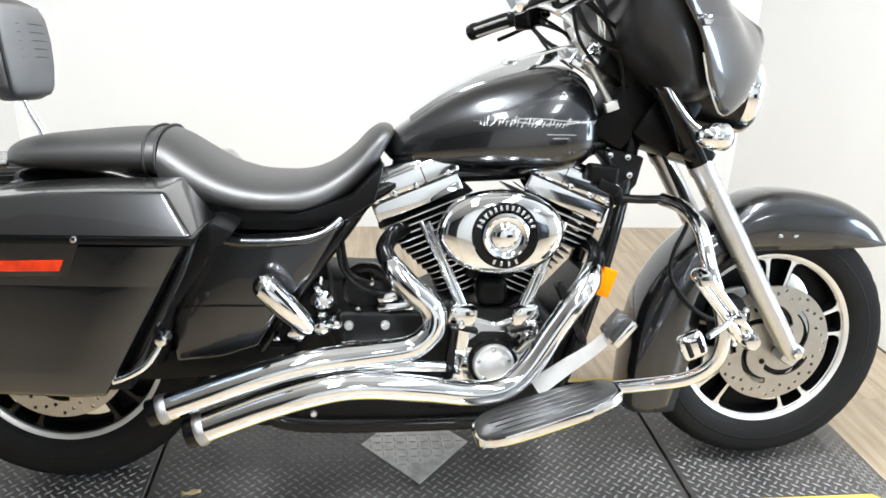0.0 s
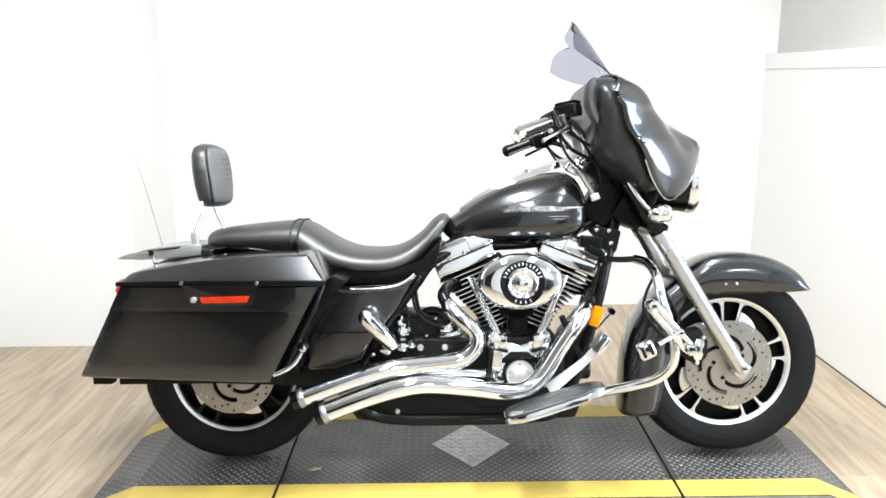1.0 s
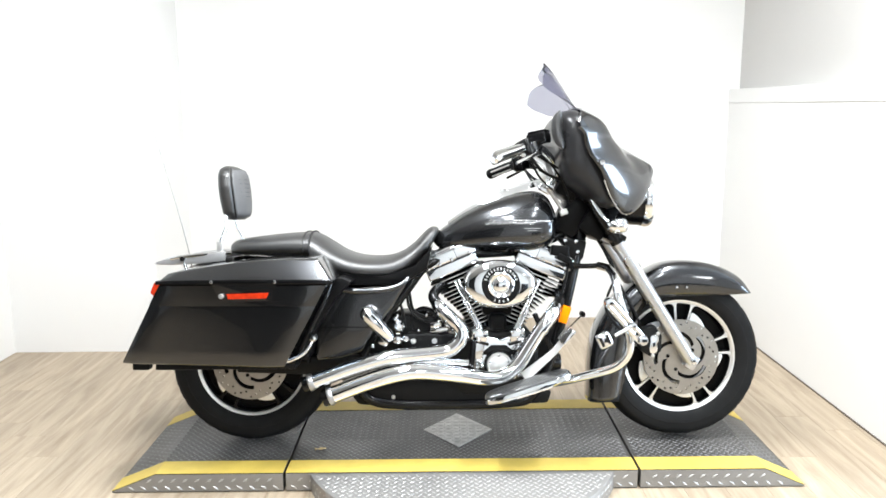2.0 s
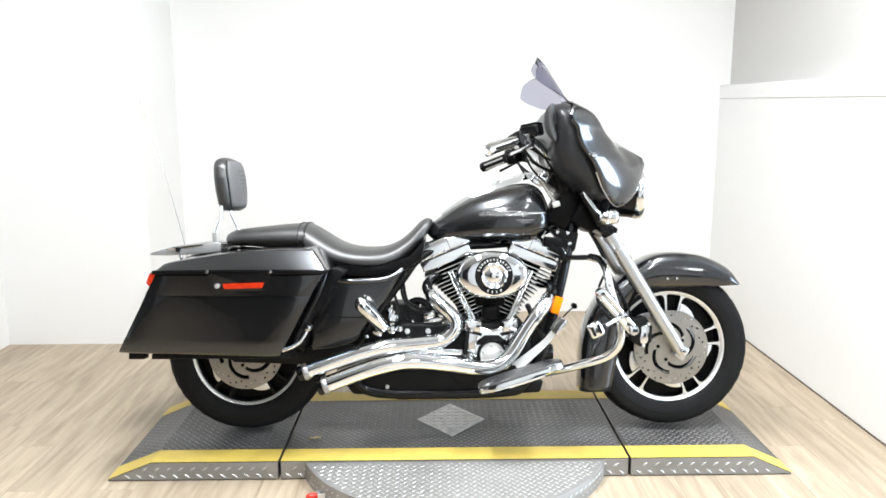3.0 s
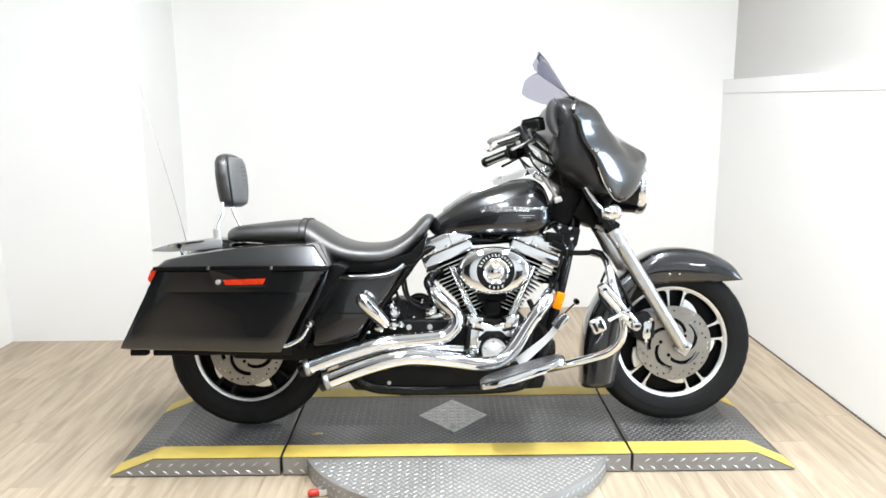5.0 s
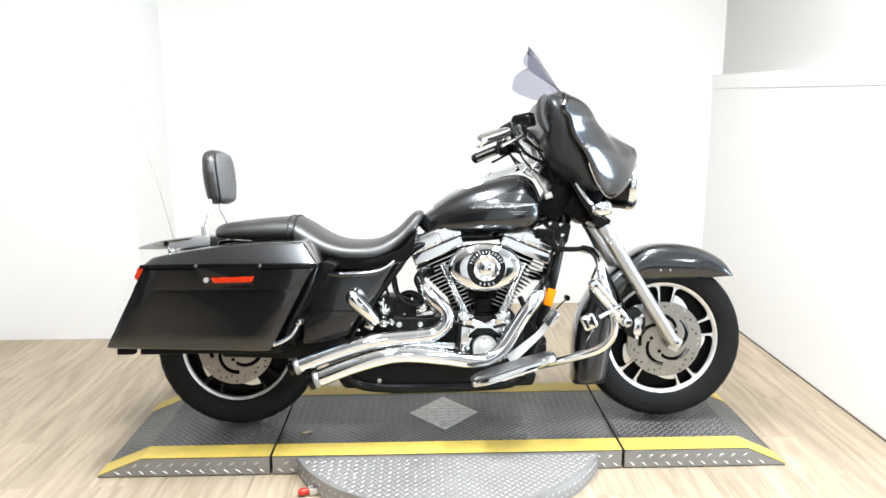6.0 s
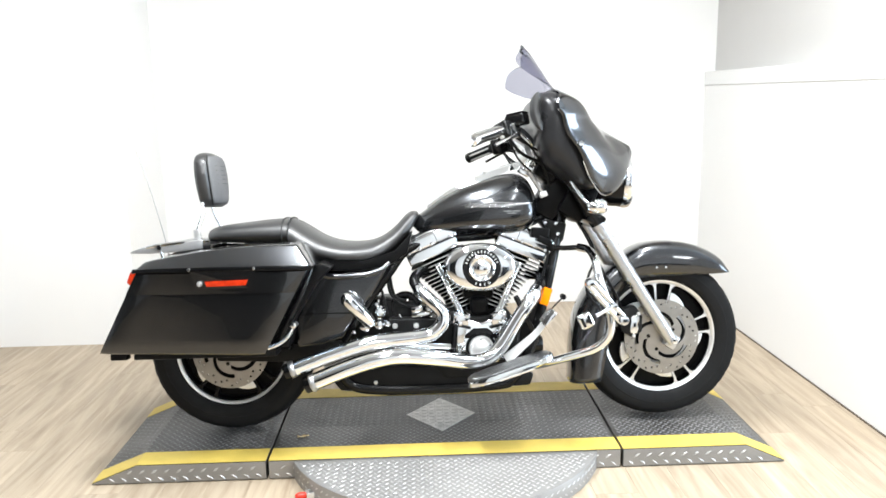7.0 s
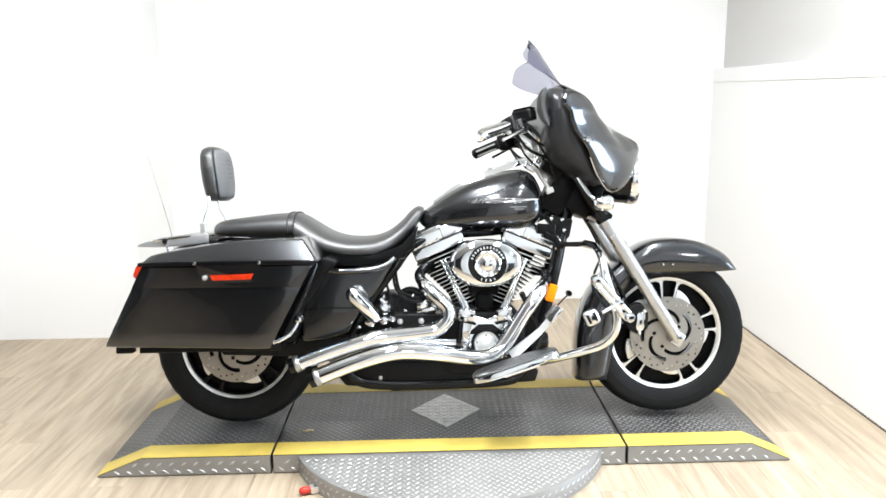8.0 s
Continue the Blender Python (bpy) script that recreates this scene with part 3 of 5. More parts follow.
                            ((0.665, 0.614), (0.71, 0.53), 1), ((0.577, 0.525), (0.68, 0.485), 1), ((0.522, 0.412), (0.658, 0.40), 1), ((0.503, 0.275), (0.640, 0.29), 1), ((0.500, 0.152), (0.612, 0.160), 1)],
           0.092, M["paint"], "charcoal front fender")
for fx in (0.835, 0.872):
    bm = bmesh.new()
    lathe(bm, [(0, -0.098), (0.004, -0.097), (0.006, -0.093), (0.006, -0.088)], (fx, 0, 0.605), seg=12)
    part("fender_bolt", bm, M["chrome"], ff)

# front fork
for s in (-1, 1):
    y = 0.118 * s
    bm = bmesh.new()
    tube(bm, [(0.606, y, 0.772), (0.66, y, 0.684), (0.74, y, 0.553), (0.86, y, 0.358), (0.888, y, 0.312)], [0.0265, 0.027, 0.026, 0.024, 0.021], 24)
    leg = part("fork_leg", bm, M["fork"], bike, "satin silver lower fork leg")
    bm = bmesh.new()
    tube(bm, [(0.601, y, 0.780), (0.612, y, 0.762)], 0.030, 24, smooth=False)
    part("dust_cap", bm, M["fork"], leg)
    bm = bmesh.new()
    rbox(bm, (0.885, y - s * 0.012, 0.318), (0.045, 0.05, 0.058), 0.012, (0, 32, 0))
    part("axle_clamp", bm, M["fork"], leg)
    bm = bmesh.new()
    tube(bm, [(0.470, y, 0.998), (0.54, y, 0.882), (0.602, y, 0.778)], 0.029, 24)
    part("fork_cover", bm, M["black"], bike, "black upper fork cover")
    bm = bmesh.new()
    lathe(bm, [(0, s * 0.152), (0.012, s * 0.150), (0.014, s * 0.146), (0.014, s * 0.12)], (0.886, 0, 0.325), seg=6)
    part("axle_nut", bm, M["chrome"], leg, "chrome axle nut")
bm = bmesh.new()
tube(bm, [(0.872, -0.12, 0.330), (0.872, 0.12, 0.330)], 0.012, 16, smooth=False)
part("front_axle", bm, M["fork"], bike)
bm = bmesh.new()
rbox(bm, (0.59, 0, 0.80), (0.07, 0.29, 0.05), 0.012, (0, 32, 0))
rbox(bm, (0.505, 0, 0.955), (0.07, 0.29, 0.05), 0.012, (0, 32, 0))
part("fork_yoke", bm, M["black"], bike, "black fork yokes")
# brake caliper
bm = bmesh.new()
prism(bm, [(0.690, 0.36), (0.735, 0.335), (0.770, 0.36), (0.772, 0.42), (0.745, 0.46), (0.70, 0.45), (0.68, 0.40)], -0.118, -0.062, 0.008)
cal = part("brake_caliper", bm, M["wrinkle"], bike, "black front brake caliper")
bm = bmesh.new()
prism(bm, [(0.730, 0.424), (0.744, 0.428), (0.757, 0.420), (0.757, 0.402), (0.750, 0.388), (0.754, 0.372), (0.749, 0.356), (0.735, 0.350), (0.722, 0.357), (0.720, 0.375), (0.725, 0.400), (0.723, 0.414)], -0.124, -0.112, 0.004, 2, 10)
part("caliper_cover", bm, M["chrome"], cal, "chrome caliper cover")
for bx, bz in ((0.703, 0.40), (0.755, 0.43), (0.735, 0.345)):
    bm = bmesh.new()
    lathe(bm, [(0, -0.126), (0.006, -0.125), (0.007, -0.12), (0.007, -0.11)], (bx, 0, bz), seg=10)
    part("caliper_bolt", bm, M["satin"], cal)
bm = bmesh.new()
tube(bm, [(0.70, -0.085, 0.44), (0.675, -0.10, 0.50), (0.62, -0.11, 0.60), (0.575, -0.10, 0.70), (0.53, -0.07, 0.80)], 0.0045, 8)
part("brake_hose", bm, M["wrinkle"], bike, "black brake hose")
bm = bmesh.new()
tube(bm, [(0.545, -0.085, 0.770), (0.580, -0.115, 0.700), (0.583, -0.128, 0.642), (0.559, -0.130, 0.582), (0.552, -0.130, 0.528), (0.579, -0.128, 0.480), (0.628, -0.126, 0.431), (0.690, -0.112, 0.400)], 0.0052, 10)
part("brake_hose", bm, M["wrinkle"], bike, "black brake hose looping over the fender")

# fuel tank
TANK = [(-0.108, 0.028, 0.785, 0.812), (-0.085, 0.068, 0.762, 0.832), (-0.05, 0.092, 0.754, 0.858), (0.0, 0.113, 0.748, 0.893), (0.06, 0.130, 0.743, 0.926), (0.12, 0.143, 0.740, 0.950), (0.2, 0.153, 0.738, 0.973),
        (0.26, 0.156, 0.738, 0.984), (0.30, 0.152, 0.744, 0.984), (0.335, 0.142, 0.758, 0.966), (0.358, 0.122, 0.782, 0.930), (0.371, 0.085, 0.812, 0.890), (0.374, 0.04, 0.83, 0.865)]
bm = bmesh.new()
skin(bm, [sect(*[float(v) for v in r], e=2.5, n=44, belly=0.36) for r in spl4(TANK, 4)])
tank = part("fuel_tank", bm, M["paint"], bike, "charcoal pearl fuel tank with silver script", sharp=60)
bm = bmesh.new()
CONS = [(-0.05, 0.855), (0.02, 0.903), (0.1, 0.945), (0.18, 0.975), (0.25, 0.998), (0.30, 1.012), (0.345, 1.016)]
skin(bm, [[(x, y, z + dz) for y, dz in ((-0.045, -0.012), (-0.036, 0.010), (-0.02, 0.017), (0.02, 0.017), (0.036, 0.010), (0.045, -0.012))] for x, z in [tuple(v) for v in spl4(CONS)]])
part("tank_console", bm, M["chrome"], tank, "chrome tank-top console")
bm = bmesh.new()
lathe(bm, [(0, 0.024), (0.026, 0.023), (0.033, 0.019), (0.035, 0.0)], (0.19, 0, 0.972), "z", 32)
part("filler_cap", bm, M["chrome"], tank, "chrome filler cap")


def tank_y(x, z):
    """The tank's right skin at a place in x and z."""
    r = [np.interp(x, [t[0] for t in TANK], [t[k] for t in TANK]) for k in (1, 2, 3)]
    zm = r[1] + (r[2] - r[1]) * 0.36
    h = (r[2] - zm) if z > zm else (zm - r[1])
    q = min(abs(z - zm) / h, 0.999)
    return -r[0] * (1 - q ** 2.5) ** (1 / 2.5)


# script badge as plain slanted bars
random.seed(4)
x = 0.092
while x < 0.345:
    big = x < 0.285
    h = random.choice((0.007, 0.010, 0.013, 0.019)) if big else 0.008
    z = 0.858 + (random.uniform(-0.006, 0.004) if big else 0.004)
    bm = bmesh.new()
    y = tank_y(x, z) - 0.0005
    y2 = tank_y(x, z + h) - 0.0005
    lean = 0.006
    wd = 0.0022
    skin(bm, [[(x, y - 0.0015, z), (x + wd, y - 0.0015, z), (x + wd, y + 0.004, z), (x, y + 0.004, z)],
              [(x + lean, y2 - 0.0015, z + h), (x + lean + wd, y2 - 0.0015, z + h), (x + lean + wd, y2 + 0.004, z + h), (x + lean, y2 + 0.004, z + h)]])
    part("badge_bar", bm, M["badge"], tank)
    x += random.uniform(0.006, 0.0095)
for zz, xa, xb in ((0.862, 0.080, 0.300), (0.868, 0.16, 0.350), (0.838, 0.236, 0.300), (0.830, 0.25, 0.285)):
    bm = bmesh.new()
    xs = [xa + (xb - xa) * i / 10 for i in range(11)]
    rings = []
    for xx in xs:
        za = zz + (0.006 * math.sin((xx - xa) * 30) if zz > 0.85 else 0) * 0.5
        y = tank_y(xx, za)
        rings.append([(xx, y - 0.002, za), (xx, y - 0.002, za + 0.0018), (xx, y + 0.003, za + 0.0018), (xx, y + 0.003, za)])
    skin(bm, rings)
    part("badge_swash", bm, M["badge"], tank)

# seat
SEAT = [(-0.574, 0.158, 0.700, 0.829), (-0.545, 0.166, 0.675, 0.817), (-0.51, 0.172, 0.662, 0.795), (-0.45, 0.178, 0.655, 0.758), (-0.39, 0.180, 0.652, 0.738), (-0.33, 0.178, 0.651, 0.733), (-0.28, 0.170, 0.652, 0.736),
        (-0.24, 0.158, 0.660, 0.748), (-0.205, 0.143, 0.675, 0.768), (-0.17, 0.128, 0.702, 0.797), (-0.140, 0.116, 0.734, 0.829), (-0.115, 0.106, 0.772, 0.846), (-0.096, 0.090, 0.806, 0.846), (-0.086, 0.05, 0.822, 0.840)]
PILL = [(-0.895, 0.04, 0.760, 0.780), (-0.888, 0.090, 0.750, 0.792), (-0.868, 0.120, 0.744, 0.803), (-0.83, 0.136, 0.741, 0.810), (-0.76, 0.147, 0.738, 0.818), (-0.68, 0.153, 0.735, 0.826), (-0.61, 0.156, 0.731, 0.830), (-0.580, 0.156, 0.729, 0.830)]
bm = bmesh.new()
skin(bm, [sect(*[float(v) for v in r], e=2.4, n=40, belly=0.42) for r in spl4(SEAT, 4)])
part("seat", bm, M["leather"], bike, "smooth black vinyl rider seat", sharp=60)
bm = bmesh.new()
skin(bm, [sect(*[float(v) for v in r], e=2.5, n=40, belly=0.42) for r in spl4(PILL, 4)])
part("pillion_pad", bm, M["leather"], bike, "black vinyl passenger seat", sharp=60)
for xs_, hw_, zl, zh in ((-0.577, 0.160, 0.72, 0.8325), (-0.600, 0.1585, 0.727, 0.8325)):
    bm = bmesh.new()
    ring = sect(xs_, hw_, zl, zh, e=2.45, n=40, belly=0.42)
    tube(bm, ring + ring[:1], 0.0028, 6, n=1)
    part("seat_piping", bm, M["seam"], bike)

# backrest
def pad_ring(f, grow=1.0):
    """A level ring of the pad, f from its foot to its top."""
    w_ = float(np.interp(f, [0, 0.04, 0.12, 0.35, 0.6, 0.82, 0.93, 0.98, 1], [0.070, 0.092, 0.108, 0.122, 0.128, 0.120, 0.098, 0.072, 0.050])) * grow
    th = float(np.interp(f, [0, 0.04, 0.12, 0.35, 0.6, 0.82, 0.93, 0.98, 1], [0.016, 0.026, 0.032, 0.035, 0.035, 0.033, 0.028, 0.020, 0.012])) * grow
    ring = []
    for q in range(36):
        a = math.tau * q / 36
        c, s = math.cos(a), math.sin(a)
        x, y = th * math.copysign(abs(c) ** 0.55, c), w_ * math.copysign(abs(s) ** 0.6, s)
        if c > 0:
            x += 0.55 * th * max(1 - (y / w_) ** 2, 0.0)
        ring.append((-0.892 - 0.018 * f + x, 0.02 + 1.05 * y, 0.880 + 0.210 * f))
    return ring


bm = bmesh.new()
skin(bm, [pad_ring(k / 24) for k in range(25)])
backrest = part("backrest_pad", bm, M["leather"], bike, "padded black passenger backrest", sharp=60)
bm = bmesh.new()
rings = []
for k in range(19):
    f = 0.05 + 0.88 * k / 18
    ring = pad_ring(f, 1.0)
    front = [ring[q % 36] for q in range(-6, 7)]
    rings.append([(x + 0.0045, y, z) for x, y, z in front])
skin(bm, rings, closed=False)
thick(part("pad_front", bm, M["padgrey"], backrest, "grey stitched front panel", sharp=70), 0.004)
for s in (-1, 1):
    bm = bmesh.new()
    tube(bm, [tuple(Vector(pad_ring(0.05 + 0.88 * k / 12)[6 * s % 36]) + Vector((0.003, s * 0.001, 0))) for k in range(13)], 0.0030, 8)
    part("pad_piping", bm, M["seam"], backrest, "black piping along the panel edge")
for k in range(5):
    f = 0.42 + 0.08 * k
    pts = [pad_ring(f)[q % 36] for q in (-4, -2, 0, 2, 4)]
    bm = bmesh.new()
    tube(bm, [(x + 0.0035 - 0.0006 * abs(m - 2), y, z + 0.003 * (1 - abs(m - 2) / 2)) for m, (x, y, z) in enumerate(pts)], 0.0014, 6)
    part("pad_stitching", bm, M["seam"], backrest)
for s in (-1, 1):
    bm = bmesh.new()
    lean = [-0.925, -0.922, -0.905, -0.905] if s < 0 else [-0.882, -0.890, -0.910, -0.920]
    tube(bm, [(lean[0], s * 0.105, 0.735), (lean[1], s * 0.105, 0.80), (lean[2], s * 0.092, 0.855), (lean[3], s * 0.080, 0.90)], [0.0085, 0.0075, 0.0065, 0.0065], 12)
    part("backrest_upright", bm, M["chrome"], bike, "chrome backrest upright")
    bm = bmesh.new()
    rbox(bm, (lean[0] + 0.003, s * 0.108, 0.760), (0.026, 0.012, 0.075), 0.004, (0, -4, 0))
    part("backrest_bracket", bm, M["satin"], bike)

# luggage rack
rack = new("luggage_rack")
rack.parent = bike
tagged(rack, "low chrome luggage rack")
bm = bmesh.new()
loop = [(-0.88, -0.11, 0.755), (-1.0, -0.125, 0.748), (-1.10, -0.125, 0.735), (-1.158, -0.085, 0.718), (-1.170, 0, 0.714), (-1.158, 0.085, 0.718), (-1.10, 0.125, 0.735), (-1.0, 0.125, 0.748), (-0.88, 0.11, 0.755)]
tube(bm, loop, 0.0075, 12)
part("rack_rail", bm, M["chrome"], rack)
for s in (-1, 1):
    bm = bmesh.new()
    prism(bm, [(-0.90, 0.758), (-1.0, 0.752), (-1.10, 0.740), (-1.160, 0.723), (-1.175, 0.713), (-1.10, 0.710), (-1.0, 0.714), (-0.90, 0.724)], s * 0.120, s * 0.129, 0.003)
    part("rack_wing", bm, M["rackmetal"], rack, "bright rack side wing")
for i in range(5):
    y = -0.08 + 0.04 * i
    bm = bmesh.new()
    skin(bm, [[(x, y + dy, z + dz) for dy, dz in ((-0.015, 0), (0.015, 0), (0.015, 0.005), (-0.015, 0.005))] for x, z in ((-0.90, 0.754), (-1.0, 0.748), (-1.09, 0.736), (-1.155, 0.718))])
    part("rack_slat", bm, M["rackmetal"], rack)
for s in (-1, 1):
    bm = bmesh.new()
    tube(bm, [(-1.06, s * 0.122, 0.742), (-1.055, s * 0.122, 0.70), (-1.04, s * 0.11, 0.66)], 0.007, 10)
    lathe(bm, [(0, -0.012), (0.010, -0.011), (0.012, 0.0), (0.010, 0.011), (0, 0.012)], (-1.06, s * 0.127, 0.733), seg=16)
    part("rack_mount", bm, M["chrome"], rack)
bm = bmesh.new()
tube(bm, [(-1.122, 0.13, 0.60), (-1.125, 0.13, 0.76), (-1.30, 0.125, 1.40), (-1.385, 0.12, 1.65)], [0.004, 0.0018, 0.0010, 0.0008], 6)
part("antenna", bm, M["cast"], bike, "thin whip antenna")
# ---- side cases, covers, rear ----
def hexa(bm, top, bot, w=0.012, seg=3):
    """A box from four top and four bottom corners, going round."""
    b2 = bmesh.new()
    skin(b2, [bot, top])
    bmesh.ops.recalc_face_normals(b2, faces=b2.faces[:])
    bev(b2, w, seg, 15)
    me = bpy.data.meshes.new("tmp")
    b2.to_mesh(me)
    b2.free()
    bm.from_mesh(me)
    bpy.data.meshes.remove(me)
    return bm


def side_case(s):
    """s: -1 for the right side, 1 for the left."""
    case = new("side_case")
    case.parent = bike
    tagged(case, "hard charcoal side case with a lid")
    f = lambda pts: [(x, s * y, z) for x, y, z in pts]
    def o(x, z):
        """How far out the case's side stands at a place in x and z."""
        v = (z - 0.369) / 0.291
        u = (-0.625 + 0.155 * v - x) / (0.597 - 0.012 * v)
        return (0.430 - 0.095 * u) * (1 - v) + (0.438 - 0.036 * u) * v

    rings = []
    for k in range(13):
        u = k / 12
        ring = []
        for v, d in ((0.0, 0.020), (0.012, 0.006), (0.045, 0.0), (0.2, -0.001), (0.45, -0.0015), (0.70, -0.001), (0.738, 0.0), (0.7415, -0.0048), (0.775, -0.005), (0.9, -0.004), (0.985, -0.003), (1.0, 0.004)):
            x = -0.625 + 0.155 * v - u * (0.597 - 0.012 * v)
            e = 0.012 * (1 - min(u, 1 - u) / 0.02) if min(u, 1 - u) < 0.02 else 0.0
            ring.append((x, s * (o(x, 0.369 + 0.291 * v) - d - e), 0.369 + 0.291 * v))
        ring += [(-0.470 - u * 0.585, s * 0.215, 0.660), (-0.625 - u * 0.585, s * 0.220, 0.369)]
        rings.append(ring)
    bm = bmesh.new()
    skin(bm, [rings[0]] + [[tuple(Vector(p).lerp(Vector(q), 0.2)) for p, q in zip(rings[0], rings[1])]] + rings[1:12] + [[tuple(Vector(p).lerp(Vector(q), 0.8)) for p, q in zip(rings[11], rings[12])]] + [rings[12]])
    part("case_body", bm, M["paint"], case, "charcoal case body", sharp=50)
    # lid
    bm2 = bmesh.new()
    rings = []
    for x0, x1, yo_, yt, zt in ((-0.450, -0.506, 0.441, 0.385, 0.745), (-0.62, -0.62, 0.435, 0.388, 0.744), (-0.72, -0.72, 0.431, 0.390, 0.740), (-0.80, -0.80, 0.427, 0.389, 0.733), (-0.90, -0.895, 0.421, 0.384, 0.720), (-1.0, -0.988, 0.413, 0.377, 0.705), (-1.055, -1.032, 0.406, 0.372, 0.696)):
        rings.append(f([(x0, 0.214, 0.672), (x0, yo_, 0.672), (x1, yt, zt), (x1, 0.225, zt + 0.004)]))
    skin(bm2, rings)
    bmesh.ops.recalc_face_normals(bm2, faces=bm2.faces[:])
    bev(bm2, 0.009, 3, 28)
    part("case_lid", bm2, M["paint"], case, "charcoal case lid")
    bm = bmesh.new()
    hexa(bm, f([(-0.448, 0.446, 0.674), (-1.062, 0.411, 0.674), (-1.062, 0.21, 0.674), (-0.448, 0.21, 0.674)]),
         f([(-0.450, 0.446, 0.660), (-1.064, 0.411, 0.660), (-1.064, 0.21, 0.660), (-0.450, 0.21, 0.660)]), 0.003, 2)
    part("lid_seam", bm, M["black"], case, "dark lid seam")
    # latch plate with reflector
    yo = lambda x, z, e=0.0: s * (o(x, z) + e)
    bm = bmesh.new()
    pl = [(-0.868, 0.666), (-0.845, 0.598), (-0.662, 0.604), (-0.640, 0.664)]
    skin(bm, [[(x, yo(x, z, -0.004), z) for x, z in pl], [(x, yo(x, z, 0.006), z) for x, z in pl]])
    bev(bm, 0.003, 2)
    part("latch_plate", bm, M["paint"], case, "case latch plate")
    bm = bmesh.new()
    pl = [(-0.815, 0.628), (-0.668, 0.632), (-0.676, 0.613), (-0.809, 0.610)]
    skin(bm, [[(x, yo(x, z, 0.004), z) for x, z in pl], [(x, yo(x, z, 0.011), z) for x, z in pl]])
    bev(bm, 0.003, 2)
    part("reflector", bm, M["red"], case, "long red reflector")
    bm = bmesh.new()
    lathe(bm, [(0, 0.013 * s), (0.007, 0.012 * s), (0.009, 0.008 * s), (0.009, 0.0)], (-0.833, yo(-0.833, 0.62, 0.007), 0.620), seg=16)
    part("lock", bm, M["satin"], case, "chrome lock barrel")
    for x in (-0.866, -0.646):
        bm = bmesh.new()
        lathe(bm, [(0, 0.008 * s), (0.005, 0.007 * s), (0.0065, 0.004 * s), (0.0065, -0.002 * s)], (x, yo(x, 0.664, 0.006), 0.669), seg=14)
        part("lid_hinge", bm, M["chrome"], case)
    # dark guard rail at the front end
    bm = bmesh.new()
    tube(bm, [(-0.47, s * 0.30, 0.665), (-0.50, s * 0.33, 0.58), (-0.56, s * 0.34, 0.46), (-0.60, s * 0.33, 0.385), (-0.66, s * 0.30, 0.355)], 0.011, 10)
    part("case_guard", bm, M["black"], case, "black case guard rail")
    bm = bmesh.new()
    tube(bm, [(-0.690, s * 0.37, 0.372), (-0.640, s * 0.375, 0.380), (-0.598, s * 0.375, 0.392), (-0.560, s * 0.37, 0.414), (-0.536, s * 0.36, 0.448)], [0.004, 0.006, 0.007, 0.007, 0.006], 12)
    lathe(bm, [(0, s * 0.022), (0.010, s * 0.020), (0.014, s * 0.010), (0.014, -s * 0.012)], (-0.530, s * 0.355, 0.462), seg=16)
    part("guard_end", bm, M["chrome"], case, "chrome guard end")
    bm = bmesh.new()
    rbox(bm, (-0.85, s * 0.28, 0.358), (0.5, 0.10, 0.022), 0.006)
    rbox(bm, (-1.16, s * 0.29, 0.356), (0.06, 0.04, 0.025), 0.006)
    part("case_bracket", bm, M["wrinkle"], case, "black case bracket")
    return case


side_case(-1)
side_case(1)

# black filler added in the dark gap between the side case and the side cover
bm = bmesh.new()
prism(bm, [(-0.44, 0.672), (-0.40, 0.655), (-0.455, 0.60), (-0.54, 0.47), (-0.56, 0.37), (-0.62, 0.37), (-0.60, 0.46), (-0.52, 0.60), (-0.49, 0.66)], -0.30, -0.16, 0.012)
part("case_gap_filler", bm, M["plastic"], bike, "black filler in the dark gap ahead of the side case")
for s in (-1, 1):
    bm = bmesh.new()
    P = [(-0.475, 0.628), (-0.40, 0.618), (-0.30, 0.622), (-0.235, 0.634), (-0.195, 0.660), (-0.225, 0.605), (-0.258, 0.548), (-0.318, 0.480), (-0.352, 0.425), (-0.375, 0.385), (-0.45, 0.362), (-0.545, 0.352), (-0.55, 0.45)]
    prism(bm, P, s * 0.205, s * 0.135, 0.014, 3, 10)
    cover = part("side_cover", bm, M["paint"], bike, "charcoal side cover")
    bm = bmesh.new()
    tube(bm, [(-0.47, s * 0.205, 0.626), (-0.40, s * 0.209, 0.613), (-0.30, s * 0.208, 0.616), (-0.24, s * 0.200, 0.628), (-0.20, s * 0.180, 0.655)], 0.011, 10)
    part("cover_lip", bm, M["paint"], cover)
    # dark strip standing in for a reflection line on the smooth cover
    bm = bmesh.new()
    skin(bm, [[(x, s * yy, z) for yy, z in ((0.2065, zz), (0.2065, zz - 0.004), (0.20, zz - 0.004), (0.20, zz))] for x, zz in ((-0.54, 0.478), (-0.45, 0.480), (-0.34, 0.478))])
    part("cover_reflection_line", bm, M["black"], cover)
bm = bmesh.new()
prism(bm, [(-0.56, 0.70), (-0.30, 0.665), (-0.18, 0.70), (-0.11, 0.77), (-0.13, 0.69), (-0.20, 0.645), (-0.30, 0.628), (-0.47, 0.632)], -0.165, 0.165, 0.01)
part("seat_pan", bm, M["plastic"], bike, "black seat pan")
rf = shell("rear_fender", [((-0.47, 0.42), (-0.60, 0.42), 1), ((-0.50, 0.56), (-0.62, 0.50), 1), ((-0.58, 0.665), (-0.68, 0.56), 1), ((-0.70, 0.720), (-0.76, 0.585), 1), ((-0.85, 0.738), (-0.85, 0.59), 1),
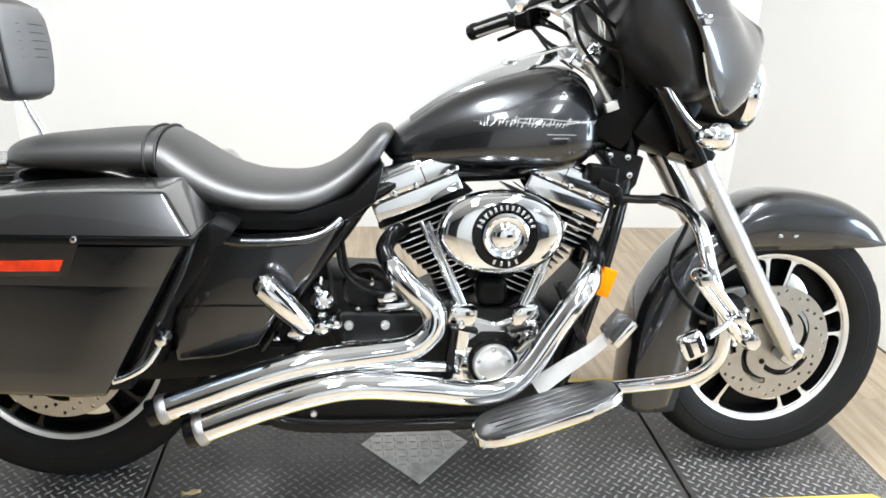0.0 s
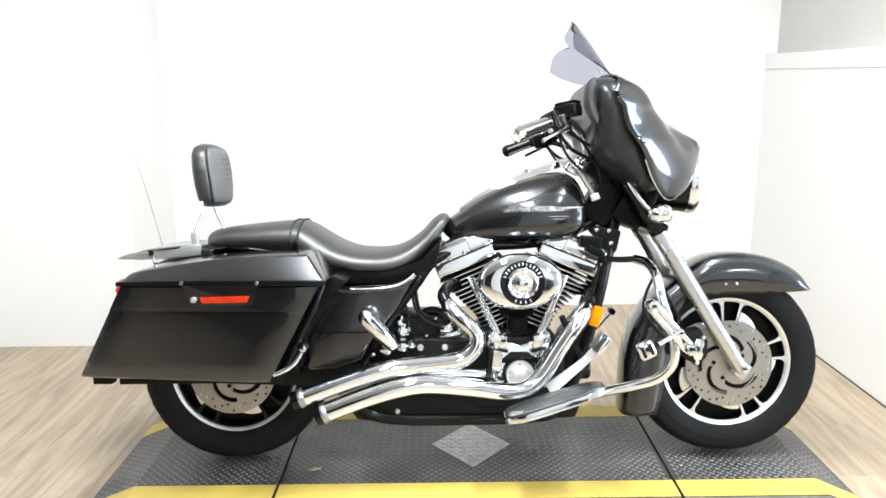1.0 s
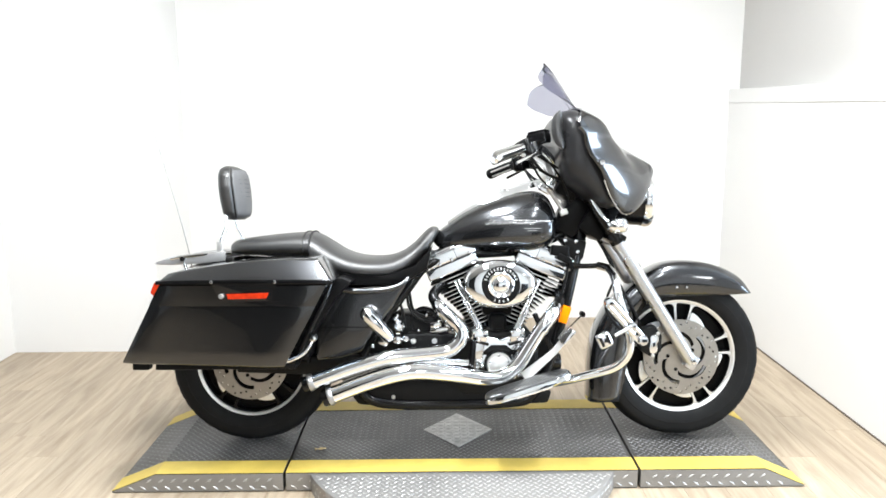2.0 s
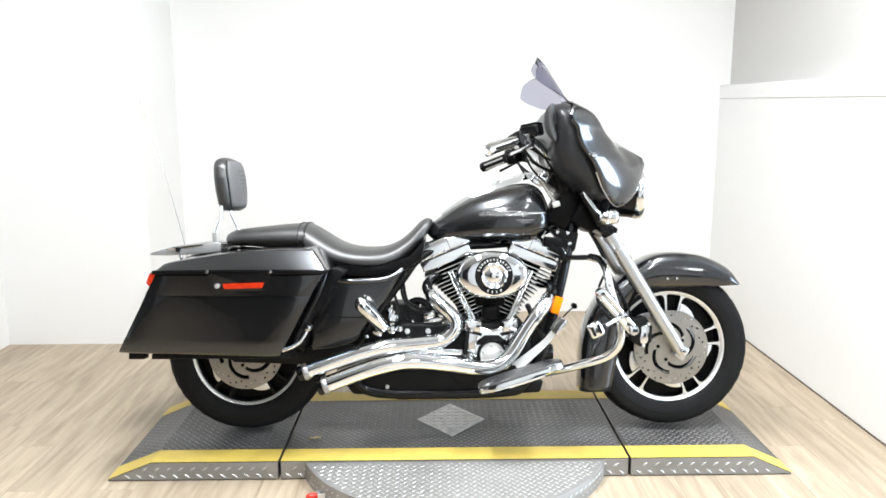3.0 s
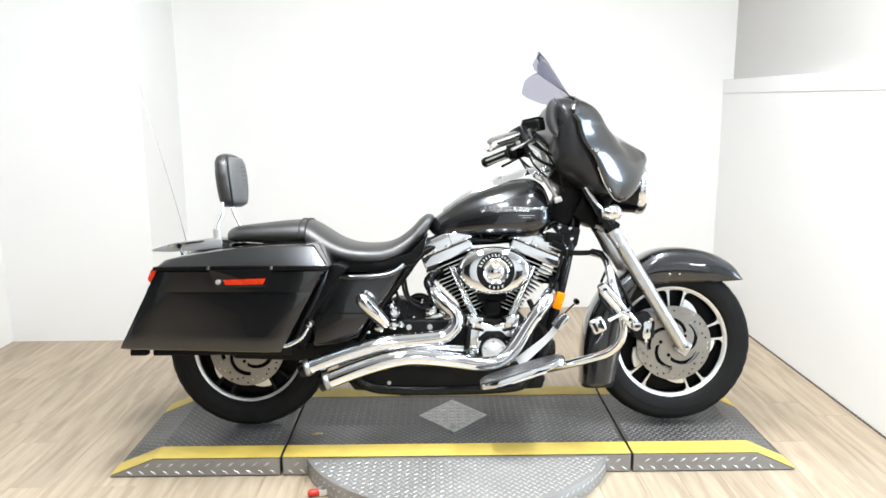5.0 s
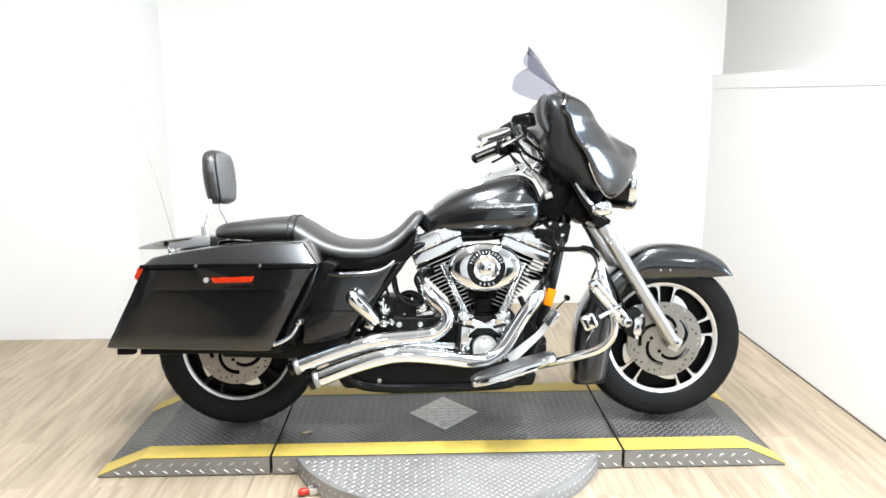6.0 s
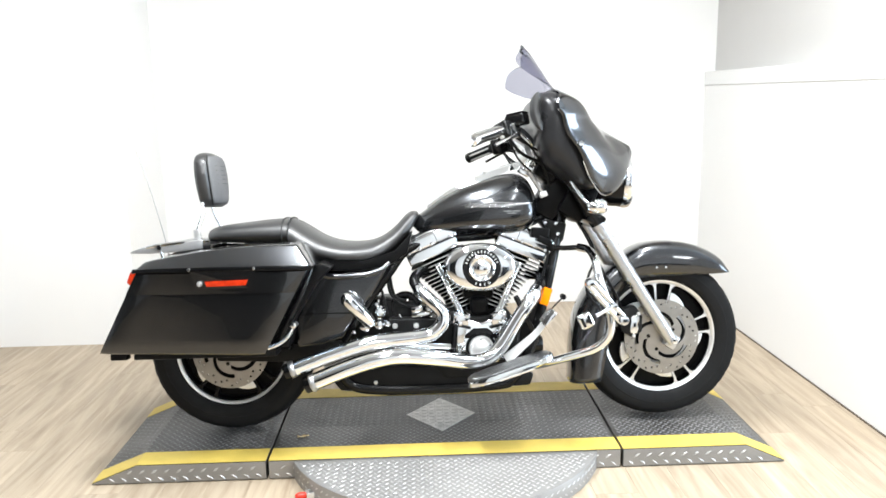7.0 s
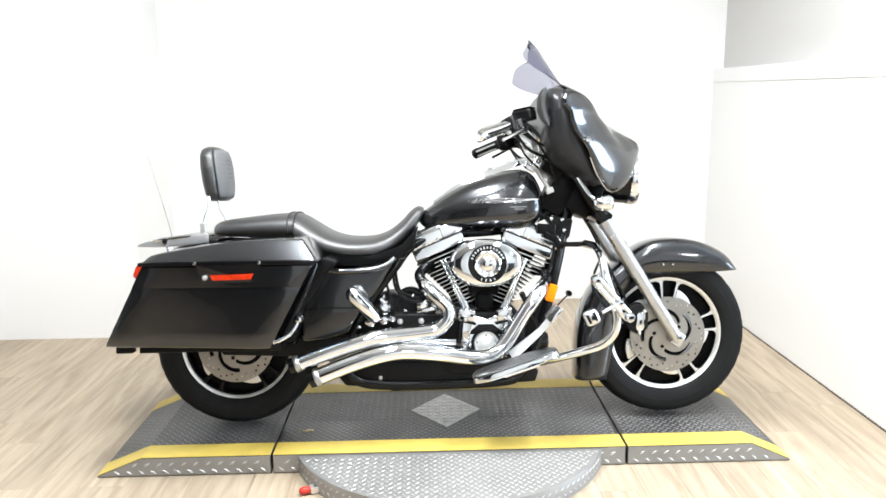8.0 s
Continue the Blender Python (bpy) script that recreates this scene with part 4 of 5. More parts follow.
                           ((-0.98, 0.725), (-0.94, 0.58), 1), ((-1.10, 0.680), (-1.03, 0.555), 1), ((-1.175, 0.610), (-1.10, 0.51), 1), ((-1.205, 0.53), (-1.14, 0.46), 1)], 0.105, M["paint"], "charcoal rear fender")
bm = bmesh.new()
prism(bm, [(-1.165, 0.645), (-1.192, 0.64), (-1.208, 0.60), (-1.195, 0.585), (-1.17, 0.59)], -0.085, 0.085, 0.008)
part("tail_lamp", bm, M["red"], bike, "red tail lamp")
bm = bmesh.new()
prism(bm, [(-1.195, 0.580), (-1.203, 0.580), (-1.230, 0.470), (-1.222, 0.470)], -0.09, 0.09, 0.002)
part("plate_bracket", bm, M["satin"], bike, "empty grey plate bracket")
bm = bmesh.new()
tube(bm, [(RW[0], -0.13, RW[1]), (RW[0], 0.13, RW[1])], 0.013, 16, smooth=False)
part("rear_axle", bm, M["satin"], bike)
for s in (-1, 1):
    bm = bmesh.new()
    prism(bm, [(-0.88, 0.335), (-0.86, 0.295), (-0.60, 0.285), (-0.30, 0.30), (-0.30, 0.36), (-0.62, 0.355)], s * 0.135, s * 0.105, 0.008)
    part("swingarm", bm, M["wrinkle"], bike, "black swingarm")
    bm = bmesh.new()
    tube(bm, [(-0.60, s * 0.14, 0.34), (-0.52, s * 0.14, 0.60)], 0.022, 14, smooth=False)
    part("shock_absorber", bm, M["black"], bike, "black shock absorber")
bm = bmesh.new()
prism(bm, [(-0.72, 0.30), (-0.66, 0.285), (-0.62, 0.33), (-0.66, 0.39), (-0.72, 0.38)], -0.13, -0.075, 0.008)
part("rear_caliper", bm, M["cast"], bike, "dark rear brake caliper")

# ---- fairing ----
def interp(v, xs, ys):
    return float(np.interp(v, xs, ys))


def nose_x(z):
    return interp(z, [0.84, 0.90, 0.97, 1.055, 1.075, 1.16, 1.22, 1.26, 1.30], [0.660, 0.692, 0.724, 0.747, 0.738, 0.592, 0.530, 0.490, 0.440])


def wing_x(y, z):
    """The shell: straight back from the nose above, hollow beside the visor, with a lobe below and a full shoulder on top."""
    reach = interp(z, [0.89, 0.912, 0.96, 1.05, 1.08, 1.12, 1.18, 1.25, 1.30], [0.200, 0.222, 0.252, 0.286, 0.297, 0.307, 0.314, 0.322, 0.330])
    back = interp(z, [0.89, 0.912, 0.96, 1.05, 1.08, 1.12, 1.18, 1.25, 1.30], [0.600, 0.583, 0.548, 0.507, 0.482, 0.450, 0.440, 0.405, 0.370])
    p = interp(z, [0.90, 0.96, 1.02, 1.06, 1.10, 1.15, 1.19, 1.235, 1.26, 1.30], [2.3, 2.3, 1.9, 1.6, 1.9, 2.7, 3.8, 4.2, 2.8, 2.2])
    flat = interp(z, [0.9, 1.06, 1.15, 1.2], [0.06, 0.058, 0.05, 0.0])
    u = min(max(abs(y) - flat, 0) / (reach - flat), 1.06)
    hollow = 0.034 * math.exp(-((abs(y) - 0.150) / 0.055) ** 2 - ((z - 1.085) / 0.060) ** 2)
    crest = 0.021 * math.exp(-((abs(y) - 0.250) / 0.045) ** 2 - ((z - 1.215) / 0.042) ** 2)
    return nose_x(z) - (nose_x(z) - back) * u ** p - hollow + crest


YSPAN = [0.325 * math.sin(math.pi / 2 * i / 30) for i in range(-30, 31)]
ZB = lambda a: interp(a, [0, 0.07, 0.095, 0.12, 0.15, 0.18, 0.20, 0.222, 0.252, 0.286, 0.297, 0.307, 0.314, 0.325], [1.035, 1.030, 0.978, 0.930, 0.900, 0.890, 0.896, 0.913, 0.961, 1.051, 1.081, 1.121, 1.175, 1.20])
ZT = lambda a: interp(a, [0, 0.12, 0.2, 0.27, 0.31, 0.325], [1.300, 1.292, 1.278, 1.262, 1.240, 1.215])
rings = []
for y in YSPAN:
    zb, zt = ZB(abs(y)), ZT(abs(y))
    ring = []
    for k in range(37):
        f = k / 36
        z = zb + (zt - zb) * f
        curl = 0.010 * (1 - min(f / 0.08, 1)) ** 2 + 0.012 * (1 - min((1 - f) / 0.08, 1)) ** 2
        ring.append((wing_x(y, z) - curl, y, z))
    rings.append(ring)
bm = bmesh.new()
skin(bm, rings, closed=False)
for it in range(3):
    bmesh.ops.smooth_vert(bm, verts=[v for v in bm.verts if abs(v.co.y) > 0.075 and not v.is_boundary], factor=0.5, use_axis_x=True, use_axis_y=False, use_axis_z=False)
fair = part("fairing", bm, M["paint"], bike, "charcoal handlebar fairing", sharp=70)
fair.data.materials.append(M["plastic"])
thick(fair, 0.006, 1.0).modifiers[0].material_offset = 1
# bright edge trim along the wing
for s in (-1, 1):
    bm = bmesh.new()
    edge = [(wing_x(a, ZB(a)) - 0.009, s * a, ZB(a)) for a in [0.072 + (0.272 - 0.072) * i / 22 for i in range(23)]]
    tube(bm, edge, 0.0034, 8, n=2)
    part("edge_trim", bm, M["blade"], fair, "bright edge trim")
# inner fairing
INN = [(0.356, 0.235, 1.085, 1.245), (0.366, 0.262, 1.045, 1.268), (0.39, 0.284, 1.005, 1.280), (0.43, 0.290, 0.975, 1.278), (0.47, 0.280, 0.945, 1.240), (0.52, 0.25, 0.915, 1.14), (0.57, 0.20, 0.91, 1.06), (0.62, 0.14, 0.93, 1.0)]
bm = bmesh.new()
skin(bm, [sect(*[float(v) for v in r], e=4.0, n=36, belly=0.6) for r in spl4(INN, 3)])
inner = part("inner_fairing", bm, M["inner"], bike, "charcoal inner fairing", sharp=60)
for s in (-1, 1):
    bm = bmesh.new()
    lathe(bm, [(0, s * 0.02), (0.010, s * 0.019), (0.013, s * 0.012), (0.013, 0)], (0.50, s * 0.292, 1.075), seg=6)
    part("fairing_bolt", bm, M["chrome"], inner)
# curved mirror housing on the rear edge
rings = []
for k in range(15):
    f = k / 14
    hw_ = 0.017 * (1 - abs(2 * f - 1) ** 5) + 0.003
    cx_ = 0.352 - 0.016 * math.sin(f * math.pi) + 0.010 * (1 - f)
    rings.append([(cx_ + hw_ * math.cos(a), -0.278 + 0.016 * math.sin(a), 1.125 + 0.138 * f) for a in [math.tau * q / 20 for q in range(20)]])
bm = bmesh.new()
skin(bm, rings)
part("fairing_mirror", bm, M["pad"], bike, "black mirror housing on the fairing edge", sharp=60)
# headlamp
HZ, HX = 0.940, 0.016
bm = bmesh.new()
lathe(bm, [(0.076, 0.58 + HX), (0.093, 0.66 + HX), (0.096, 0.708 + HX), (0.090, 0.712 + HX)], (0, 0, HZ), "x", 48)
head = part("headlamp", bm, M["black"], bike, "round headlamp with chrome ring")
bm = bmesh.new()
lathe(bm, [(0.097, 0.696 + HX), (0.102, 0.710 + HX), (0.101, 0.726 + HX), (0.094, 0.735 + HX), (0.086, 0.728 + HX), (0.089, 0.706 + HX)], (0, 0, HZ), "x", 48)
part("headlamp_ring", bm, M["chrome"], head, "chrome headlamp ring")
bm = bmesh.new()
lathe(bm, [(0.089, 0.722 + HX), (0.070, 0.734 + HX), (0.036, 0.742 + HX), (0, 0.744 + HX)], (0, 0, HZ), "x", 40)
part("headlamp_lens", bm, M["lens"], head, "clear headlamp lens")
bm = bmesh.new()
lathe(bm, [(0.086, 0.722 + HX), (0.06, 0.68 + HX), (0, 0.65 + HX)], (0, 0, HZ), "x", 40)
part("headlamp_bowl", bm, M["chrome"], head)
# windscreen: a pointed crest, a small scallop beside it and a round lobe on each side
rings = []
for i in range(57):
    u = math.sin(math.pi / 2 * (i - 28) / 28)
    zt = interp(abs(u), [0, 0.10, 0.20, 0.30, 0.38, 0.46, 0.58, 0.72, 0.84, 0.93, 1], [1.486, 1.480, 1.464, 1.446, 1.428, 1.422, 1.424, 1.421, 1.411, 1.396, 1.372])
    ring = []
    for k in range(19):
        f = k / 18
        y = u * interp(f, [0, 0.2, 0.45, 0.7, 0.88, 1], [0.105, 0.160, 0.220, 0.250, 0.254, 0.240])
        a = abs(y)
        zb = ZT(a) - 0.012
        z = zb + (zt - zb) * f
        x = wing_x(y, ZT(a)) + 0.006 - 0.46 * (z - zb) - 1.75 * a * a * f ** 0.7 - 0.022 * f ** 5 * (1 - abs(u)) - 0.030 * f ** 6 * math.exp(-((a - 0.070) / 0.032) ** 2)
        ring.append((x, y, z))
    rings.append(ring)
bm = bmesh.new()
skin(bm, rings, closed=False)
scr = thick(part("windscreen", bm, M["screen"], bike, "short smoked windscreen", sharp=80), 0.004)
for y in (-0.17, 0.0, 0.17):
    bm = bmesh.new()
    lathe(bm, [(0, 0.005), (0.005, 0.004), (0.007, 0.0), (0.007, -0.010)], (wing_x(y, ZT(abs(y))) + 0.002, y, ZT(abs(y)) - 0.004), "x", 12)
    part("screen_screw", bm, M["black"], scr)
# turn signals and bar under the fairing
for s in (-1, 1):
    bm = bmesh.new()
    tube(bm, [(0.487, s * 0.165, 0.958), (0.505, s * 0.19, 0.915), (0.528, s * 0.215, 0.875), (0.548, s * 0.235, 0.855)], [0.012, 0.010, 0.009, 0.009], 12)
    brk = part("lamp_bracket", bm, M["chrome"], bike, "chrome lamp bracket")
    bm = bmesh.new()
    lathe(bm, [(0, 0.528), (0.012, 0.530), (0.022, 0.540), (0.028, 0.560), (0.029, 0.588), (0.026, 0.593)], (0, s * 0.25, 0.848), "x", 28)
    sig = part("turn_signal", bm, M["chrome"], bike, "chrome bullet turn signal")
    bm = bmesh.new()
    lathe(bm, [(0.026, 0.589), (0.02, 0.600), (0, 0.604)], (0, s * 0.25, 0.848), "x", 24)
    part("signal_lens", bm, M["lens"], sig, "pale signal lens")
    bm = bmesh.new()
    lathe(bm, [(0, -0.014), (0.012, -0.012), (0.015, 0), (0.012, 0.012), (0, 0.014)], (0.487, s * 0.168, 0.960), seg=18)
    part("bracket_bolt", bm, M["chrome"], brk)

# ---- handlebar ----
bar = new("handlebar")
bar.parent = bike
tagged(bar, "chrome handlebar with black grips")
bm = bmesh.new()
BAR = [(0.200, 0.28, 1.128), (0.275, 0.21, 1.145), (0.345, 0.13, 1.10), (0.375, 0.07, 1.03), (0.38, 0.0, 1.02)]


def bar_end(s, x, y, z):
    """A place on the bar's right (-1) or left end; the left one sits further forward and lower."""
    k = min(max(y - 0.05, 0) / 0.22, 1.0) if s > 0 else 0.0
    return (x + 0.036 * k, s * y, z - 0.016 * k)


tube(bm, [bar_end(-1, *p) for p in BAR] + [bar_end(1, *p) for p in BAR[-2::-1]], 0.013, 14)
part("bar_tube", bm, M["chrome"], bar)
for s in (-1, 1):
    e = lambda x, y, z, s=s: bar_end(s, x, y, z)
    bm = bmesh.new()
    tube(bm, [e(0.217, 0.268, 1.126), e(0.165, 0.315, 1.109), e(0.112, 0.366, 1.088)], [0.022, 0.0205, 0.0215], 18)
    grip = part("grip", bm, M["chrome"] if s < 0 else M["rubber"], bar, "chrome and black rubber grip")
    bm = bmesh.new()
    tube(bm, [e(0.116, 0.362, 1.090), e(0.106, 0.372, 1.085), e(0.101, 0.377, 1.083)], [0.0225, 0.0215, 0.013], 18, smooth=False)
    part("grip_end", bm, M["chrome"] if s < 0 else M["black"], grip)
    for q in (-60, 0, 60, 180):
        a = radians(q)
        o = Vector((0.7, 0.7, 0)) * math.cos(a) * 0.0195 + Vector((0, 0, 1)) * math.sin(a) * 0.0195
        bm = bmesh.new()
        tube(bm, [Vector(e(0.200, 0.284, 1.121)) + Vector((o.x * -1, o.y * -s, o.z)), Vector(e(0.125, 0.353, 1.094)) + Vector((o.x * -1, o.y * -s, o.z))], 0.0045, 8, smooth=False)
        part("grip_band", bm, M["satin"] if s > 0 else M["rubber"], grip)
    bm = bmesh.new()
    rbox(bm, e(0.236, 0.248, 1.128), (0.062, 0.055, 0.068), 0.012, (0, -20, s * 45), 3)
    part("switch_housing", bm, M["black"], bar, "black switch housing")
    for k in range(3):
        bm = bmesh.new()
        rbox(bm, e(0.222 + 0.008 * k, 0.280 - 0.003 * k, 1.104 + 0.019 * k), (0.014, 0.012, 0.010), 0.003, (0, -20, s * 45))
        part("switch_button", bm, M["plastic"] if k else M["satin"], bar)
    bm = bmesh.new()
    rbox(bm, e(0.282, 0.235, 1.168), (0.075, 0.062, 0.040), 0.010, (0, -8, s * 30), 3)
    res = part("brake_reservoir", bm, M["black"], bar, "black fluid reservoir")
    bm = bmesh.new()
    rbox(bm, e(0.282, 0.235, 1.191), (0.068, 0.056, 0.007), 0.003, (0, -8, s * 30))
    part("reservoir_cap", bm, M["black"], res)
    for dx, dy in ((-0.024, -0.018), (0.024, 0.018)):
        bm = bmesh.new()
        lathe(bm, [(0, 0.004), (0.003, 0.0035), (0.004, 0)], e(0.282 + dx, 0.235 + dy, 1.194), "z", 10)
        part("cap_screw", bm, M["chrome"], res)
    bm = bmesh.new()
    rbox(bm, e(0.268, 0.262, 1.128), (0.030, 0.030, 0.052), 0.006, (0, -15, s * 40), 2)
    part("lever_clamp", bm, M["chrome"], bar, "chrome lever clamp")
    bm = bmesh.new()
    tube(bm, [e(0.290, 0.245, 1.130), e(0.275, 0.29, 1.115), e(0.238, 0.335, 1.096), e(0.185, 0.385, 1.070)], [0.008, 0.006, 0.005, 0.006], 12)
    part("hand_lever", bm, M["black"] if s > 0 else M["chrome"], bar, "slim hand lever")
    for pts, r in (([(0.245, 0.27, 1.105), (0.30, 0.21, 1.05), (0.38, 0.15, 1.02), (0.45, 0.1, 1.01)], 0.006), ([(0.262, 0.255, 1.11), (0.32, 0.20, 1.085), (0.40, 0.15, 1.04), (0.44, 0.1, 0.98)], 0.0045),
                   ([(0.272, 0.235, 1.12), (0.335, 0.19, 1.075), (0.39, 0.14, 1.00), (0.42, 0.1, 0.93)], 0.0045), ([(0.25, 0.24, 1.10), (0.29, 0.17, 1.035), (0.35, 0.11, 0.985)], 0.004)):
        bm = bmesh.new()
        tube(bm, [e(*p) for p in pts], r, 8)
        part("bar_cable", bm, M["wrinkle"], bar, "black cables")
bm = bmesh.new()
rbox(bm, (0.372, 0, 1.005), (0.06, 0.11, 0.05), 0.010, (0, 30, 0))
rbox(bm, (0.33, -0.055, 0.992), (0.05, 0.03, 0.034), 0.006, (0, 30, 0))
rbox(bm, (0.338, -0.10, 1.000), (0.035, 0.03, 0.026), 0.006, (0, 20, 0))
part("bar_riser", bm, M["chrome"], bar, "chrome riser")
bm = bmesh.new()
tube(bm, [(0.290, -0.085, 1.064), (0.345, -0.087, 0.981), (0.392, -0.085, 0.908)], 0.0078, 10)
rbox(bm, (0.397, -0.085, 0.899), (0.030, 0.018, 0.022), 0.003, (0, -20, 0))
rbox(bm, (0.318, -0.088, 1.040), (0.034, 0.022, 0.028), 0.004, (0, 30, 0))
part("cable_guide", bm, M["satin"], bar, "chrome cable tube")
bm = bmesh.new()
rbox(bm, (0.445, 0, 0.90), (0.10, 0.15, 0.20), 0.03, (0, 30, 0))
part("steering_head", bm, M["plastic"], bike, "black steering head")
bm = bmesh.new()
rbox(bm, (0.42, 0, 1.0), (0.09, 0.20, 0.10), 0.02, (0, 30, 0))
part("bar_clamp_cover", bm, M["plastic"], bike, "black clamp cover")
# black block added to close the pale gap between the fork legs
bm = bmesh.new()
rbox(bm, (0.535, 0, 0.872), (0.11, 0.17, 0.15), 0.02, (0, 32, 0))
part("fork_gap_filler", bm, M["plastic"], bike, "black filler block between the fork legs")

# ---- engine ----
CX, CZ = 0.137, 0.300


def cyl_pt(sgn, s, p, y=0.0):
    """A place on a cylinder: s along its axis, p across it (outwards), sgn 1 front, -1 rear."""
    ax, pz = (sgn * 0.383, 0.924), (sgn * 0.924, -0.383)
    return (CX + ax[0] * s + pz[0] * p, y, CZ + ax[1] * s + pz[1] * p)


engine = new("engine")
engine.parent = bike
tagged(engine, "air-cooled V-twin engine with chrome covers")
bm = bmesh.new()
P = [(-0.02, 0.44), (0.04, 0.47), (0.12, 0.445), (0.16, 0.445), (0.24, 0.47), (0.295, 0.40), (0.29, 0.28), (0.24, 0.20), (0.0, 0.195), (-0.05, 0.26), (-0.05, 0.40)]
prism(bm, P, -0.135, 0.14, 0.02, 3)
part("crankcase", bm, M["wrinkle"], engine, "black crankcase")
for sgn in (-1, 1):
    bm = bmesh.new()
    ring = lambda s, r: [tuple(Vector(cyl_pt(sgn, s, r * math.cos(a), r * math.sin(a)))) for a in [math.tau * i / 28 for i in range(28)]]
    skin(bm, [ring(0.12, 0.040), ring(0.30, 0.046), ring(0.41, 0.066)])
    part("cylinder", bm, M["black"], engine, "black cylinder barrel")
    for k in range(14):
        s = 0.182 + 0.0160 * k
        L = max(0.047, 0.118 - 0.42 * (0.405 - s)) if k < 13 else 0.114
        W = 0.074 + 0.024 * k / 13
        out = []
        for cx_, cy_ in ((1, 1), (-1, 1), (-1, -1), (1, -1)):
            for q in range(4):
                a = {(1, 1): 0, (-1, 1): 90, (-1, -1): 180, (1, -1): 270}[(cx_, cy_)] + 30 * q
                out.append((cx_ * (L - 0.022) + 0.022 * math.cos(radians(a)), cy_ * (W - 0.022) + 0.022 * math.sin(radians(a))))
        bm = bmesh.new()
        skin(bm, [[cyl_pt(sgn, s + h, p * g, y * g) for p, y in out] for h, g in ((-0.0027, 0.955), (-0.0017, 1.0), (0.0017, 1.0), (0.0027, 0.955))])
        bm.faces.ensure_lookup_table()
        for q in range(len(out), 2 * len(out)):
            bm.faces[q].material_index = 1
        fin = part("cooling_fin", bm, M["finblack"], engine, sharp=20)
        fin.data.materials.append(M["finedge"])
    # cylinder head and chrome rocker cover
    for s0, s1, L, W, mt, nm, lb, bw in ((0.404, 0.449, 0.110, 0.098, "chrome", "rocker_box", "chrome rocker box", 0.006), (0.447, 0.497, 0.119, 0.104, "chrome", "rocker_cover", "chrome rocker cover", 0.009)):
        b2 = bmesh.new()
        skin(b2, [[cyl_pt(sgn, s_, p, y) for p, y in ((L, W), (-L * 0.86, W), (-L * 0.86, -W), (L, -W))] for s_ in (s0, s1)])
        bmesh.ops.recalc_face_normals(b2, faces=b2.faces[:])
        bev(b2, bw, 3)
        part(nm, b2, M[mt], engine, lb)
    b2 = bmesh.new()
    skin(b2, [[cyl_pt(sgn, s_, p, y) for p, y in ((L_, W_), (-L_ * 0.84, W_), (-L_ * 0.84, -W_), (L_, -W_))] for s_, L_, W_ in ((0.495, 0.112, 0.094), (0.503, 0.110, 0.091), (0.512, 0.096, 0.076))])
    bmesh.ops.recalc_face_normals(b2, faces=b2.faces[:])
    bev(b2, 0.004, 2)
    part("rocker_top", b2, M["chrome"], engine, "chrome rocker top plate")
    b2 = bmesh.new()
    skin(b2, [[cyl_pt(sgn, s_, p, y) for p, y in ((0.108, 0.101), (-0.096, 0.101), (-0.096, -0.101), (0.108, -0.101))] for s_ in (0.444, 0.4495)])
    part("rocker_gasket", b2, M["gap"], engine, "dark gasket line")
    for p in (0.062, -0.022):
        bm = bmesh.new()
        q = [cyl_pt(sgn, s_, p_, -0.1045) for s_, p_ in ((0.449, p - 0.001), (0.449, p + 0.001), (0.495, p + 0.001), (0.495, p - 0.001))]
        prism(bm, [(v[0], v[2]) for v in q], -0.1046, -0.100)
        part("cover_joint", bm, M["gap"], engine)
    for p, y in ((0.095, -0.098), (0.0, -0.104), (-0.075, -0.098), (0.05, -0.1)):
        c = cyl_pt(sgn, 0.454, p, y)
        bm = bmesh.new()
        lathe(bm, [(0, -0.010), (0.006, -0.009), (0.0075, -0.003), (0.0075, 0.003)], c, seg=10)
        part("rocker_bolt", bm, M["chrome"], engine)
    # pushrod tubes
    for d in (0.0, 0.016):
        a, b = (CX + sgn * (0.066 + d * 0.5), -0.150, 0.455), (CX + sgn * (0.148 + d), -0.118, 0.640)
        bm = bmesh.new()
        tube(bm, [a, tuple(Vector(a).lerp(Vector(b), 0.45))], 0.0098, 14, smooth=False)
        tube(bm, [tuple(Vector(a).lerp(Vector(b), 0.42)), b], 0.0070, 14, smooth=False)
        part("pushrod_tube", bm, M["chrome"], engine, "chrome pushrod tube")
    bm = bmesh.new()
    rbox(bm, (CX + sgn * 0.072, -0.150, 0.435), (0.064, 0.05, 0.050), 0.010, (0, sgn * -12, 0))
    part("tappet_block", bm, M["chrome"], engine, "chrome tappet block")
    bm = bmesh.new()
    rbox(bm, (CX + sgn * 0.074, -0.154, 0.411), (0.076, 0.050, 0.010), 0.002, (0, sgn * -14, 0))
    part("tappet_gasket", bm, M["wrinkle"], engine, "dark gasket under the tappet block")
    for dx, dz in ((-0.020, 0.012), (0.020, 0.012)):
        bm = bmesh.new()
        lathe(bm, [(0, -0.183), (0.0055, -0.182), (0.007, -0.177), (0.007, -0.165)], (CX + sgn * (0.072 + dx), 0, 0.437 + dz), seg=10)
        part("tappet_bolt", bm, M["chrome"], engine)
# air cleaner
bm = bmesh.new()
rings = []
for y, g in ((-0.135, 0.93), (-0.175, 1.0), (-0.195, 0.995), (-0.207, 0.95), (-0.214, 0.86), (-0.218, 0.70), (-0.219, 0.50)):
    rings.append([(0.140 + 0.137 * g * math.copysign(abs(math.cos(a)) ** 0.92, math.cos(a)), y, 0.632 + 0.091 * g * math.copysign(abs(math.sin(a)) ** 1.02, math.sin(a))) for a in [math.tau * i / 64 for i in range(64)]])
skin(bm, rings)
